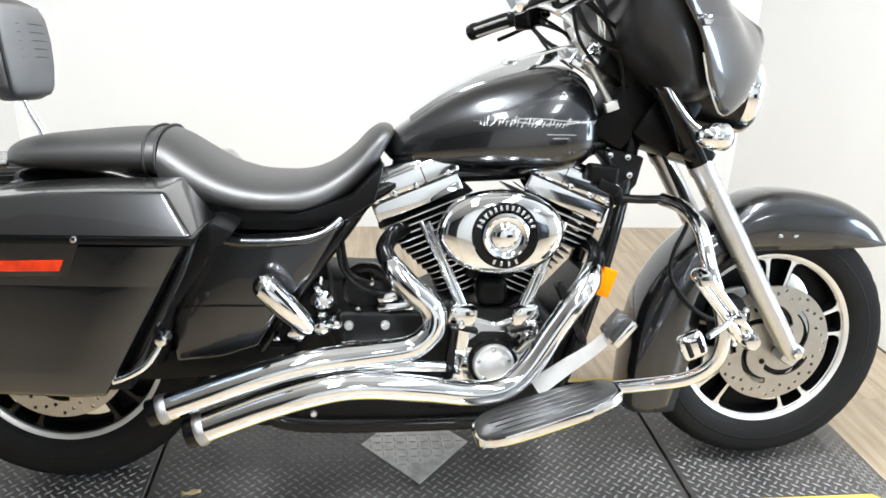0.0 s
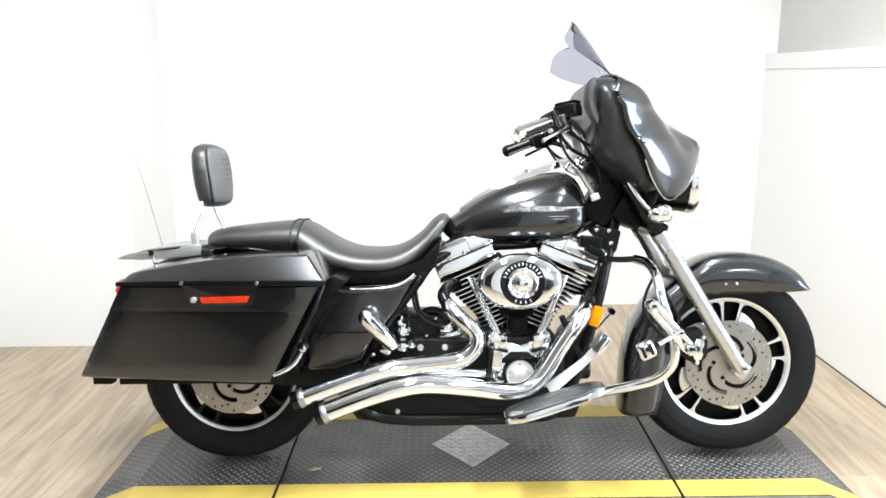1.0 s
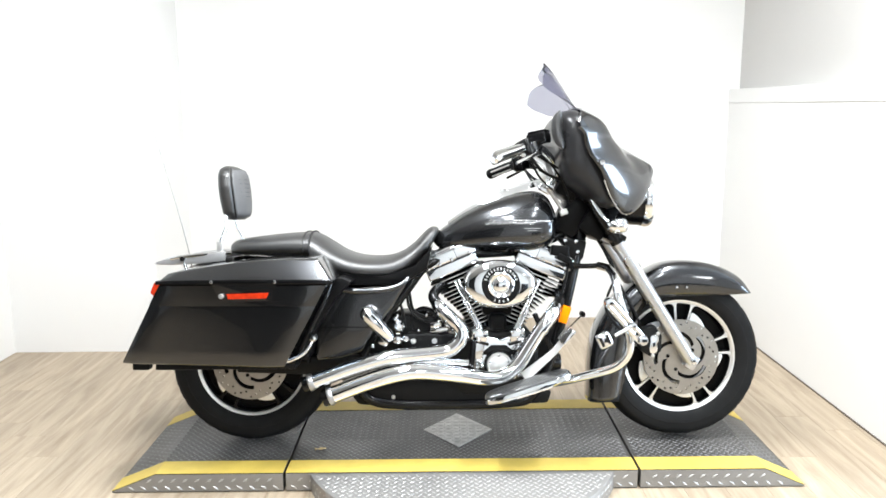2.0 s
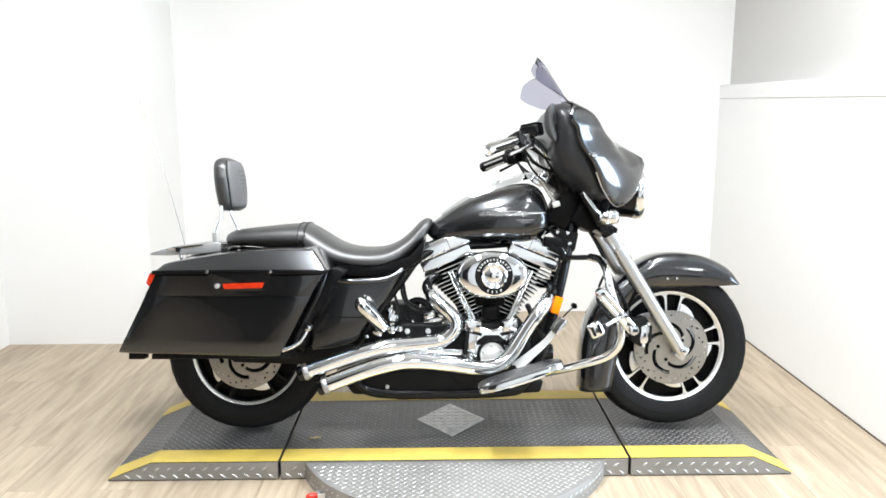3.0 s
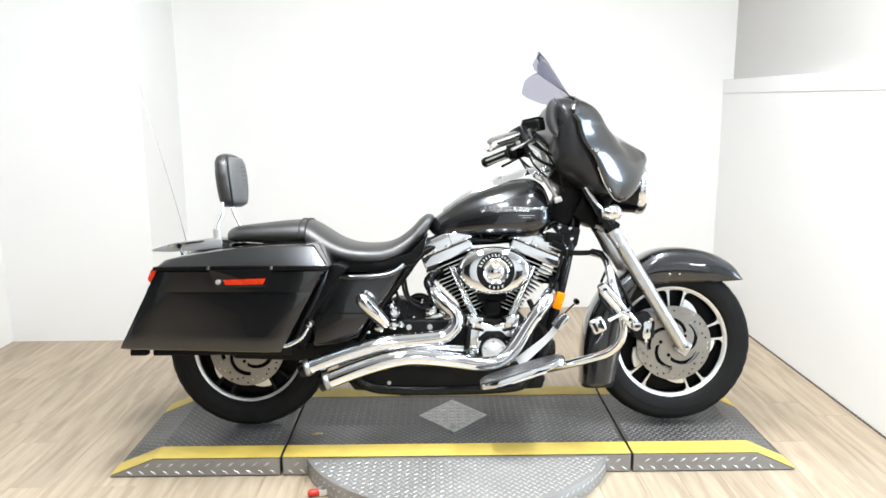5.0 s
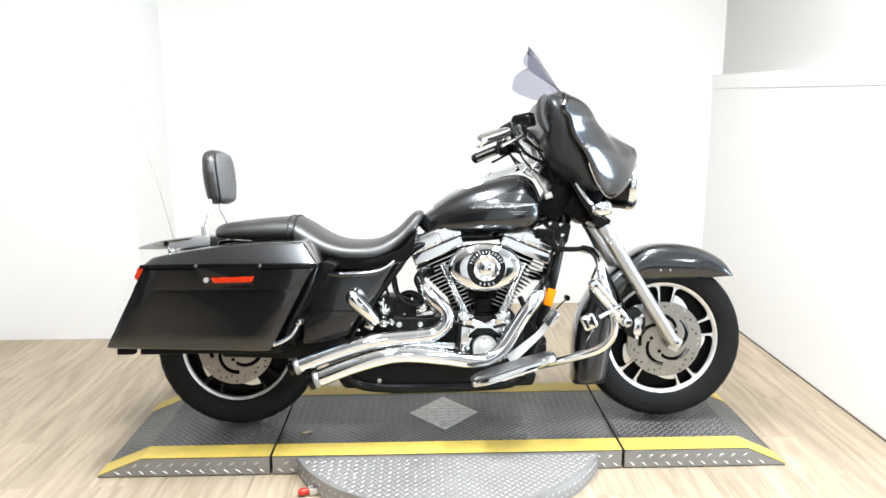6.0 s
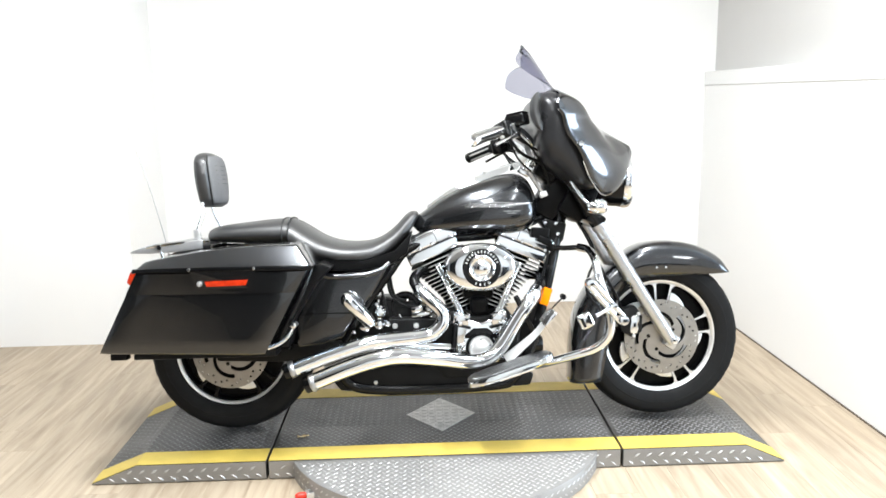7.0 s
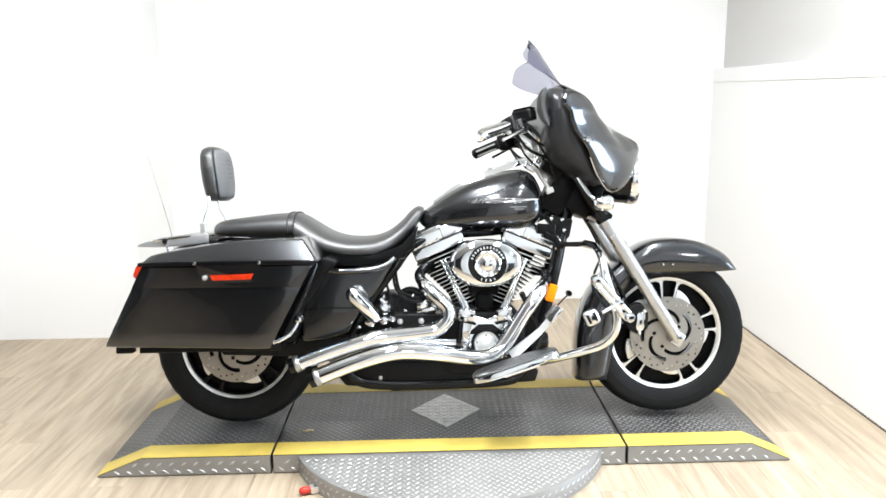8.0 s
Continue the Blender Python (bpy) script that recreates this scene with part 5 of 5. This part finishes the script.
part("air_cleaner", bm, M["chrome"], engine, "oval chrome air cleaner cover", sharp=50)
bm = bmesh.new()
rings = [[(x, y, z) for x, z in circle(0.143, 0.632, r, 56)] for r, y in ((0.071, -0.214), (0.0715, -0.223), (0.069, -0.2255), (0.052, -0.226), (0.050, -0.222))]
skin(bm, rings)
part("cleaner_ring", bm, M["black"], engine, "black lettered ring")
bm = bmesh.new()
lathe(bm, [(0, -0.236), (0.014, -0.2355), (0.027, -0.231), (0.030, -0.227), (0.036, -0.227), (0.044, -0.233), (0.049, -0.230), (0.0505, -0.222)], (0.143, 0, 0.632), seg=48)
part("cleaner_badge", bm, M["chrome"], engine, "round chrome centre badge")
for a0, a1, n in ((20, 160, 13), (248, 294, 4)):
    for i in range(n):
        a = radians(a0 + (a1 - a0) * i / (n - 1))
        bm = bmesh.new()
        c = (0.143 + 0.0605 * math.cos(a), -0.2268, 0.632 + 0.0605 * math.sin(a))
        rbox(bm, c, (0.0052, 0.0020, 0.0105), 0.0004, (0, -math.degrees(a) + 90, 0), 1)
        part("ring_bar", bm, M["badge"], engine)
# cam cover with round timer cover
bm = bmesh.new()
P = [(0.045, 0.425), (0.09, 0.435), (0.14, 0.418), (0.19, 0.435), (0.235, 0.425), (0.245, 0.385), (0.225, 0.33), (0.205, 0.265), (0.14, 0.243), (0.07, 0.255), (0.045, 0.30)]
prism(bm, P, -0.158, -0.13, 0.010, 3)
part("cam_cover", bm, M["chrome"], engine, "chrome cam cover")
bm = bmesh.new()
prism(bm, [(0.082, 0.375), (0.11, 0.398), (0.165, 0.398), (0.195, 0.375), (0.205, 0.36), (0.075, 0.36)], -0.161, -0.15, 0.002)
part("cover_recess", bm, M["black"], engine, "black cover recess")
bm = bmesh.new()
lathe(bm, [(0.058, -0.150), (0.058, -0.164), (0.055, -0.169), (0.048, -0.169), (0.046, -0.164)], (0.139, 0, 0.324), seg=48)
part("cam_ring", bm, M["black"], engine, "black surround ring")
bm = bmesh.new()
lathe(bm, [(0.047, -0.150), (0.047, -0.172), (0.044, -0.178), (0.041, -0.178), (0.039, -0.174), (0.031, -0.174), (0.026, -0.176), (0, -0.179)], (0.139, 0, 0.324), seg=48)
part("timer_cover", bm, M["satin"], engine, "round silver timer cover")
for k in range(5):
    a = radians(72 * k + 20)
    bm = bmesh.new()
    lathe(bm, [(0, -0.182), (0.004, -0.181), (0.005, -0.176)], (0.139 + 0.036 * math.cos(a), 0, 0.324 + 0.036 * math.sin(a)), seg=8)
    part("timer_screw", bm, M["chrome"], engine)
bm = bmesh.new()
prism(bm, [(0.055, 0.43), (0.075, 0.44), (0.085, 0.40), (0.075, 0.34), (0.055, 0.29), (0.045, 0.29), (0.045, 0.40)], -0.172, -0.155, 0.006, 3)
part("lifter_cover", bm, M["chrome"], engine, "chrome lifter cover")
bm = bmesh.new()
prism(bm, [(0.205, 0.43), (0.235, 0.43), (0.240, 0.39), (0.215, 0.37), (0.20, 0.39)], -0.178, -0.155, 0.008, 3)
part("lifter_cover", bm, M["chrome"], engine, "chrome lifter cover")
for bx, bz in ((0.062, 0.42), (0.228, 0.415), (0.21, 0.39), (0.055, 0.31), (0.215, 0.285), (0.08, 0.262)):
    bm = bmesh.new()
    lathe(bm, [(0, -0.186), (0.007, -0.185), (0.009, -0.178), (0.009, -0.155)], (bx, 0, bz), seg=12)
    part("cover_bolt", bm, M["chrome"], engine)
# black filler added for the dark area in front of the crankcase, and oil filter
bm = bmesh.new()
prism(bm, [(0.372, 0.505), (0.410, 0.500), (0.395, 0.430), (0.360, 0.330), (0.335, 0.250), (0.285, 0.235), (0.270, 0.330), (0.300, 0.425)], -0.10, 0.10, 0.010)
part("front_dark_filler", bm, M["wrinkle"], engine, "black filler for the dark area behind the front frame tubes")
bm = bmesh.new()
lathe(bm, [(0, 0.395), (0.030, 0.394), (0.036, 0.386), (0.036, 0.30), (0.030, 0.285)], (0, -0.02, 0.305), "x", 28)
part("oil_filter", bm, M["black"], engine, "black oil filter")
# dark block between the cylinders
bm = bmesh.new()
rbox(bm, (0.138, -0.105, 0.480), (0.070, 0.06, 0.065), 0.022, seg=4)
rbox(bm, (0.138, -0.02, 0.56), (0.12, 0.16, 0.12), 0.02)
part("intake_block", bm, M["plastic"], engine, "black intake manifold")
# oil pan and lower frame
bm = bmesh.new()
prism(bm, [(-0.43, 0.205), (-0.40, 0.165), (-0.27, 0.155), (-0.22, 0.14), (0.12, 0.145), (0.20, 0.16), (0.33, 0.165), (0.345, 0.21), (0.27, 0.25), (-0.30, 0.26)], -0.13, 0.13, 0.012)
part("oil_pan", bm, M["wrinkle"], engine, "black oil pan")
bm = bmesh.new()
lathe(bm, [(0, -0.139), (0.006, -0.138), (0.008, -0.134), (0.008, -0.12)], (-0.265, 0, 0.195), seg=12)
part("pan_bolt", bm, M["satin"], engine)
# gearbox
gear = new("gearbox")
gear.parent = bike
tagged(gear, "black gearbox with bright bolts")
bm = bmesh.new()
prism(bm, [(-0.22, 0.36), (-0.02, 0.36), (0.0, 0.40), (-0.02, 0.44), (-0.20, 0.445), (-0.235, 0.42)], -0.155, 0.10, 0.010, 3)
prism(bm, [(-0.36, 0.33), (-0.05, 0.33), (-0.05, 0.485), (-0.10, 0.505), (-0.24, 0.51), (-0.30, 0.48), (-0.36, 0.45)], -0.11, 0.11, 0.02)
part("gearbox_body", bm, M["wrinkle"], gear)
bm = bmesh.new()
prism(bm, [(-0.205, 0.366), (-0.04, 0.366), (-0.015, 0.384), (-0.03, 0.396), (-0.075, 0.390), (-0.205, 0.388)], -0.185, -0.14, 0.005)
part("cover_strip", bm, M["chrome"], gear, "chrome cover strip")
for bx, bz in ((-0.185, 0.415), (-0.105, 0.415)):
    bm = bmesh.new()
    lathe(bm, [(0, -0.166), (0.009, -0.165), (0.0105, -0.16), (0.0105, -0.15)], (bx, 0, bz), seg=14)
    part("cover_bolt", bm, M["satin"], gear)
bm = bmesh.new()
rbox(bm, (-0.085, -0.13, 0.455), (0.075, 0.05, 0.020), 0.006, (0, -6, 0))
rbox(bm, (-0.10, -0.135, 0.475), (0.045, 0.04, 0.026), 0.008, (0, -14, 0))
rbox(bm, (-0.055, -0.13, 0.462), (0.035, 0.035, 0.034), 0.008, (0, 20, 0))
part("starter", bm, M["chrome"], gear, "chrome starter parts")
bm = bmesh.new()
lathe(bm, [(0.058, -0.07), (0.058, -0.105), (0.053, -0.112), (0.045, -0.112), (0.043, -0.10), (0.02, -0.098), (0, -0.098)], (-0.145, 0, 0.480), seg=36)
part("oil_filler_housing", bm, M["black"], gear, "round black housing")
bm = bmesh.new()
lathe(bm, [(0, -0.145), (0.014, -0.143), (0.017, -0.13), (0.017, -0.10)], (-0.235, 0, 0.470), seg=16)
part("oil_cap", bm, M["wrinkle"], gear)
for pts in ([(-0.21, -0.13, 0.60), (-0.20, -0.135, 0.54), (-0.165, -0.14, 0.50), (-0.12, -0.14, 0.485), (-0.06, -0.13, 0.487)], [(-0.24, -0.12, 0.57), (-0.225, -0.135, 0.52), (-0.215, -0.14, 0.46)], [(-0.20, -0.12, 0.60), (-0.185, -0.13, 0.53), (-0.14, -0.13, 0.505)]):
    bm = bmesh.new()
    tube(bm, pts, 0.0055, 8)
    part("cable", bm, M["wrinkle"], gear, "black cable")
for bx, bz, r in ((-0.243, 0.470, 0.025), (-0.252, 0.500, 0.012), (-0.165, 0.455, 0.008), (-0.135, 0.512, 0.007)):
    bm = bmesh.new()
    lathe(bm, [(0, -0.168), (r * 0.6, -0.166), (r, -0.155), (r * 0.9, -0.14), (r, -0.12), (r, -0.10)], (bx, 0, bz), seg=18)
    part("chrome_fitting", bm, M["chrome"], gear, "chrome fitting")

# ---- exhaust ----
exhaust = new("exhaust")
exhaust.parent = bike
tagged(exhaust, "twin curved chrome exhaust pipes")
UP = [(-0.096, -0.186, 0.562), (-0.078, -0.212, 0.541), (-0.047, -0.226, 0.512), (-0.016, -0.232, 0.484), (-0.004, -0.236, 0.456), (-0.016, -0.240, 0.420), (-0.060, -0.244, 0.392), (-0.157, -0.258, 0.383), (-0.235, -0.27, 0.378), (-0.309, -0.28, 0.367), (-0.422, -0.29, 0.335), (-0.555, -0.30, 0.291)]
LO = [(0.353, -0.170, 0.546), (0.338, -0.198, 0.522), (0.304, -0.216, 0.482), (0.258, -0.222, 0.415), (0.205, -0.233, 0.340), (0.150, -0.245, 0.298), (0.075, -0.255, 0.292), (-0.02, -0.265, 0.308), (-0.157, -0.275, 0.323), (-0.25, -0.28, 0.314), (-0.36, -0.283, 0.284), (-0.486, -0.285, 0.238)]
for path, r, nm in ((UP, [0.022] + [0.027] * 7 + [0.028] * 5, "rear_pipe"), (LO, [0.022] + [0.027] * 6 + [0.028, 0.029, 0.030, 0.031, 0.031, 0.031], "front_pipe")):
    bm = bmesh.new()
    tip = Vector(path[-1]) + (Vector(path[-2]) - Vector(path[-1])).normalized() * 0.012
    tube(bm, path[:-1] + [tuple(tip)], r, 28, n=8)
    pipe = part(nm, bm, M["chrome"], exhaust, "bright chrome pipe", sharp=60)
    e, d = Vector(path[-1]), (Vector(path[-1]) - Vector(path[-2])).normalized()
    R = r[-1]
    rot = Matrix.Translation(e) @ d.to_track_quat("Z", "Y").to_matrix().to_4x4()

    b2 = bmesh.new()
    lathe(b2, [(R * 0.99, -0.016), (R * 1.05, -0.012), (R * 1.12, -0.005), (R * 1.13, 0.0), (R * 1.10, 0.004), (R * 0.99, 0.005), (R * 0.90, 0.0), (R * 0.88, -0.03)], (0, 0, 0), "z", 36)
    bmesh.ops.transform(b2, matrix=rot, verts=b2.verts[:])
    part("pipe_tip", b2, M["cast"], pipe, "grey flared ring at the pipe end")
    # black sleeve put past the ring so the pipe's mouth looks dark
    b2 = bmesh.new()
    lathe(b2, [(R * 1.00, -0.004), (R * 1.00, 0.022), (R * 0.96, 0.026), (R * 0.86, 0.025), (R * 0.80, 0.0), (0, -0.006)], (0, 0, 0), "z", 28)
    bmesh.ops.transform(b2, matrix=rot, verts=b2.verts[:])
    part("mouth_dark_sleeve", b2, M["black"], pipe, "black sleeve past the ring, for the dark of the pipe's mouth")
# black elbows from the heads into the shields
for pts in ([(-0.050, -0.07, 0.618), (-0.088, -0.12, 0.612), (-0.108, -0.165, 0.588), (-0.094, -0.188, 0.560), (-0.080, -0.205, 0.545)],
            [(0.335, -0.03, 0.585), (0.368, -0.06, 0.584), (0.380, -0.10, 0.570), (0.366, -0.145, 0.552), (0.346, -0.180, 0.532)]):
    bm = bmesh.new()
    tube(bm, pts, [0.018, 0.019, 0.020, 0.021, 0.021], 20)
    part("pipe_elbow", bm, M["black"], exhaust, "black exhaust elbow at the head")
# rolled seam between the two shields
bm = bmesh.new()
tube(bm, [(0.02, -0.235, 0.345), (-0.06, -0.24, 0.350), (-0.16, -0.245, 0.352), (-0.25, -0.25, 0.345), (-0.34, -0.25, 0.320), (-0.44, -0.255, 0.284)], 0.014, 14)
part("pipe_shield", bm, M["chrome"], exhaust, "chrome shield between the pipes")
for px_, pz_, ro in ((0.035, 0.40, 6), (0.30, 0.505, -25)):
    bm = bmesh.new()
    rbox(bm, (px_, -0.205, pz_ - 0.05), (0.02, 0.03, 0.15), 0.006, (0, ro, 0))
    part("exhaust_bracket", bm, M["black"], exhaust, "dark exhaust bracket")

# ---- frame and foot controls ----
frame_ = new("frame")
frame_.parent = bike
tagged(frame_, "black tubular frame")
for s in (-1, 1):
    for pts, r in (([(0.468, s * 0.03, 0.86), (0.458, s * 0.05, 0.76), (0.425, s * 0.08, 0.62), (0.385, s * 0.095, 0.47), (0.33, s * 0.11, 0.30), (0.27, s * 0.125, 0.20), (0.18, s * 0.13, 0.17), (-0.20, s * 0.13, 0.165), (-0.36, s * 0.13, 0.19), (-0.40, s * 0.13, 0.28)], 0.0195),
                   ([(0.45, s * 0.03, 0.84), (0.25, s * 0.05, 0.755), (0.0, s * 0.07, 0.735), (-0.13, s * 0.10, 0.70), (-0.20, s * 0.13, 0.62), (-0.29, s * 0.14, 0.50), (-0.38, s * 0.14, 0.36)], 0.018),
                   ([(-0.16, s * 0.13, 0.66), (-0.35, s * 0.14, 0.64), (-0.55, s * 0.13, 0.65), (-0.90, s * 0.12, 0.66)], 0.014)):
        bm = bmesh.new()
        tube(bm, pts, r, 12)
        part("frame_tube", bm, M["black"], frame_)
bm = bmesh.new()
tube(bm, [(0.50, 0, 0.97), (0.45, 0, 0.72)], 0.034, 20, smooth=False)
part("head_tube", bm, M["black"], frame_)
bm = bmesh.new()
prism(bm, [(0.372, 0.80), (0.425, 0.80), (0.490, 0.785), (0.476, 0.72), (0.44, 0.68), (0.428, 0.70), (0.41, 0.755)], -0.075, -0.02, 0.008)
part("neck_gusset", bm, M["wrinkle"], frame_, "dark neck gusset")
for bx, bz in ((0.403, 0.79), (0.445, 0.786), (0.452, 0.745)):
    bm = bmesh.new()
    lathe(bm, [(0, -0.090), (0.007, -0.089), (0.010, -0.082), (0.010, -0.07)], (bx, 0, bz), seg=12)
    part("neck_bolt", bm, M["chrome"], frame_)
bm = bmesh.new()
tube(bm, [(0.385, -0.10, 0.80), (0.41, -0.105, 0.74), (0.405, -0.11, 0.66), (0.38, -0.11, 0.57)], 0.005, 8)
part("wiring_loom", bm, M["wrinkle"], frame_, "black wiring")
# black boxes added to fill the dark area below the tank's front
for c, d, ro in (((0.392, -0.118, 0.722), (0.055, 0.030, 0.026), 25), ((0.378, -0.112, 0.752), (0.070, 0.034, 0.040), 5), ((0.418, -0.112, 0.700), (0.022, 0.024, 0.040), -10)):
    bm = bmesh.new()
    rbox(bm, c, d, 0.008, (0, ro, 0), 3)
    part("neck_dark_filler", bm, M["plastic"], frame_, "black filler box in the dark area below the tank")
bm = bmesh.new()
tube(bm, [(0.532, -0.10, 0.692), (0.480, -0.09, 0.690), (0.425, -0.08, 0.692)], 0.010, 10)
part("guard_bracket", bm, M["black"], frame_, "black bracket that holds the engine guard")
bm = bmesh.new()
rbox(bm, (0.389, -0.165, 0.513), (0.032, 0.012, 0.066), 0.003, (0, 18, 0))
part("side_reflector", bm, M["amber"], bike, "bright amber reflector on the frame")
bm = bmesh.new()
rbox(bm, (0.385, -0.125, 0.510), (0.022, 0.070, 0.050), 0.004, (0, 18, 0))
part("reflector_bracket", bm, M["black"], frame_)
# engine guard
GU = [(0.335, -0.11, 0.235), (0.40, -0.19, 0.268), (0.49, -0.26, 0.308), (0.55, -0.298, 0.338), (0.586, -0.322, 0.382), (0.594, -0.330, 0.440), (0.580, -0.322, 0.515), (0.562, -0.30, 0.585), (0.558, -0.25, 0.652), (0.552, -0.17, 0.684), (0.530, -0.10, 0.692)]
bm = bmesh.new()
tube(bm, GU, 0.0155, 18, n=7)
guard = part("engine_guard", bm, M["chrome"], bike, "chrome tubular engine guard")
# peg arm, clamp and folding foot peg
bm = bmesh.new()
for o in (-0.0085, 0.0085):
    tube(bm, [(0.505 + o, -0.388, 0.585 + o * 0.6), (0.625 + o, -0.365, 0.450 + o * 0.6)], 0.010, 12, smooth=False)
part("peg_arm", bm, M["chrome"], guard, "twin-bar chrome peg arm")
for cx_, cy_, cz_, r_ in ((0.505, 0.388, 0.585, 0.017), (0.628, 0.365, 0.447, 0.019), (0.604, 0.352, 0.470, 0.020), (0.592, 0.372, 0.500, 0.014)):
    bm = bmesh.new()
    lathe(bm, [(0, -0.026), (r_ * 0.8, -0.024), (r_, -0.012), (r_, 0.012), (r_ * 0.8, 0.024), (0, 0.026)], (cx_, -cy_, cz_), seg=18)
    part("peg_clamp", bm, M["chrome"], guard, "chrome clamp")
bm = bmesh.new()
tube(bm, [(0.592, -0.378, 0.500), (0.520, -0.410, 0.470)], 0.007, 12, smooth=False)
part("peg_stem", bm, M["chrome"], guard)
bm = bmesh.new()
rbox(bm, (0.483, -0.42, 0.457), (0.052, 0.030, 0.054), 0.015, (0, -25, 0), 3)
part("foot_peg", bm, M["chrome"], guard, "chrome highway peg")
for k in (-1, 1):
    bm = bmesh.new()
    rbox(bm, (0.483 + 0.012 * k * 0.9, -0.4215, 0.457 + 0.012 * k * 0.42), (0.012, 0.030, 0.036), 0.005, (0, -25, 0), 2)
    part("peg_rubber", bm, M["rubber"], guard, "black peg rubber")


def floorboard(s):
    fb = new("floorboard")
    fb.parent = bike
    tagged(fb, "chrome floorboard with ribbed black rubber")
    fb.matrix_basis = pose(0.228, s * 0.318, 0.277, 0, -17.5, 0)
    out = []
    for i in range(40):
        a = math.tau * i / 40
        c, q = math.cos(a), math.sin(a)
        out.append((0.162 * math.copysign(abs(c) ** 0.62, c), 0.066 * math.copysign(abs(q) ** 0.62, q) * (1 - 0.12 * c)))
    bm = bmesh.new()
    skin(bm, [[(x * g, y * g, z) for x, y in out] for z, g in ((-0.016, 0.95), (-0.012, 1.0), (0.002, 1.0), (0.006, 0.985))])
    part("board", bm, M["chrome"], fb, "chrome board edge")
    bm = bmesh.new()
    skin(bm, [[(x * g, y * g, z) for x, y in out] for z, g in ((0.004, 0.955), (0.010, 0.95), (0.012, 0.93))])
    part("board_rubber", bm, M["pad"], fb, "black rubber top")
    for k in range(5):
        y = -0.04 + 0.02 * k
        bm = bmesh.new()
        rbox(bm, (0, y, 0.0125), (0.25 - abs(y) * 1.2, 0.006, 0.003), 0.001, seg=1)
        part("rubber_rib", bm, M["pad"], fb)
    bm = bmesh.new()
    rbox(bm, (0.02, -s * 0.05, -0.03), (0.14, 0.05, 0.03), 0.008)
    part("board_mount", bm, M["chrome"], fb)
    return fb


floorboard(-1)
floorboard(1)
# brake pedal
pedal = new("brake_pedal")
pedal.parent = bike
tagged(pedal, "chrome brake pedal with a rubber pad")
bm = bmesh.new()
rings = []
for x, y, z, h in spl([(0.225, -0.225, 0.288, 0.014), (0.28, -0.236, 0.336, 0.011), (0.330, -0.265, 0.388, 0.008), (0.356, -0.29, 0.428, 0.0075)], 5):
    rings.append([(x - h * 0.7, y + 0.002, z + h), (x + h * 0.7, y - 0.014, z - h), (x + h * 0.7, y - 0.004, z - h), (x - h * 0.7, y + 0.012, z + h)])
skin(bm, rings)
bev(bm, 0.003, 2)
part("pedal_arm", bm, M["blade"], pedal, "chrome pedal arm")
bm = bmesh.new()
rbox(bm, (0.376, -0.305, 0.452), (0.066, 0.080, 0.018), 0.006, (0, -52, 0), 2)
part("pedal_tray", bm, M["chrome"], pedal, "chrome pad edge")
bm = bmesh.new()
rbox(bm, (0.368, -0.305, 0.460), (0.060, 0.075, 0.016), 0.006, (0, -52, 0), 2)
part("pedal_pad", bm, M["pad"], pedal, "black pedal rubber")
bm = bmesh.new()
tube(bm, [(0.535, 0.25, 0.455), (0.541, 0.31, 0.452)], 0.012, 14, smooth=False)
part("shifter_peg", bm, M["rubber"], bike, "black rubber shift peg")
bm = bmesh.new()
tube(bm, [(0.535, 0.255, 0.455), (0.50, 0.20, 0.440), (0.44, 0.15, 0.40), (0.30, 0.14, 0.31)], 0.0035, 10)
part("shift_lever", bm, M["black"], bike, "black shift lever")
# folded passenger peg
for s in (-1, 1):
    bm = bmesh.new()
    tube(bm, [(-0.366, s * 0.262, 0.552), (-0.360, s * 0.262, 0.546), (-0.352, s * 0.262, 0.536), (-0.312, s * 0.255, 0.490), (-0.274, s * 0.245, 0.446), (-0.264, s * 0.243, 0.434)], [0.010, 0.021, 0.027, 0.027, 0.023, 0.016], 20, smooth=False)
    pg = part("passenger_peg", bm, M["chrome"], bike, "chrome passenger peg folded up")
    bm = bmesh.new()
    tube(bm, [(-0.330, s * 0.283, 0.532), (-0.290, s * 0.274, 0.482)], 0.0035, 8, smooth=False)
    part("peg_rubber", bm, M["rubber"], pg)
    bm = bmesh.new()
    rbox(bm, (-0.290, s * 0.225, 0.428), (0.035, 0.04, 0.035), 0.008, (0, 35, 0))
    lathe(bm, [(0, s * 0.028), (0.014, s * 0.025), (0.021, s * 0.012), (0.021, -s * 0.03)], (-0.242, s * 0.20, 0.430), seg=18)
    lathe(bm, [(0, s * 0.02), (0.010, s * 0.018), (0.013, s * 0.008), (0.013, -s * 0.06)], (-0.212, s * 0.19, 0.432), seg=14)
    lathe(bm, [(0, s * 0.02), (0.007, s * 0.018), (0.009, s * 0.008), (0.009, -s * 0.06)], (-0.335, s * 0.20, 0.405), seg=14)
    part("peg_mount", bm, M["chrome"], bike, "chrome peg mount")

# ---- floor planks, last ----
PW, PL = 0.152, 1.22
me = bpy.data.meshes.new("plank")
bm = bmesh.new()
rbox(bm, (0, 0, -0.0035), (PW - 0.0007, PL - 0.0007, 0.007), 0.0004, seg=1)
bm.to_mesh(me)
bm.free()
me.materials.append(M["plank"])
random.seed(11)
x = XL + PW / 2 - 4 * PW
while x < XR + 6 * PW:
    y = YEND - random.uniform(0.0, PL)
    while y < YB + PL:
        ob = new("plank", me)
        ob.parent = floor
        ob.matrix_parent_inverse = Matrix.Identity(4)
        ob.matrix_basis = pose(x, y, 0)
        y += PL
    x += PW
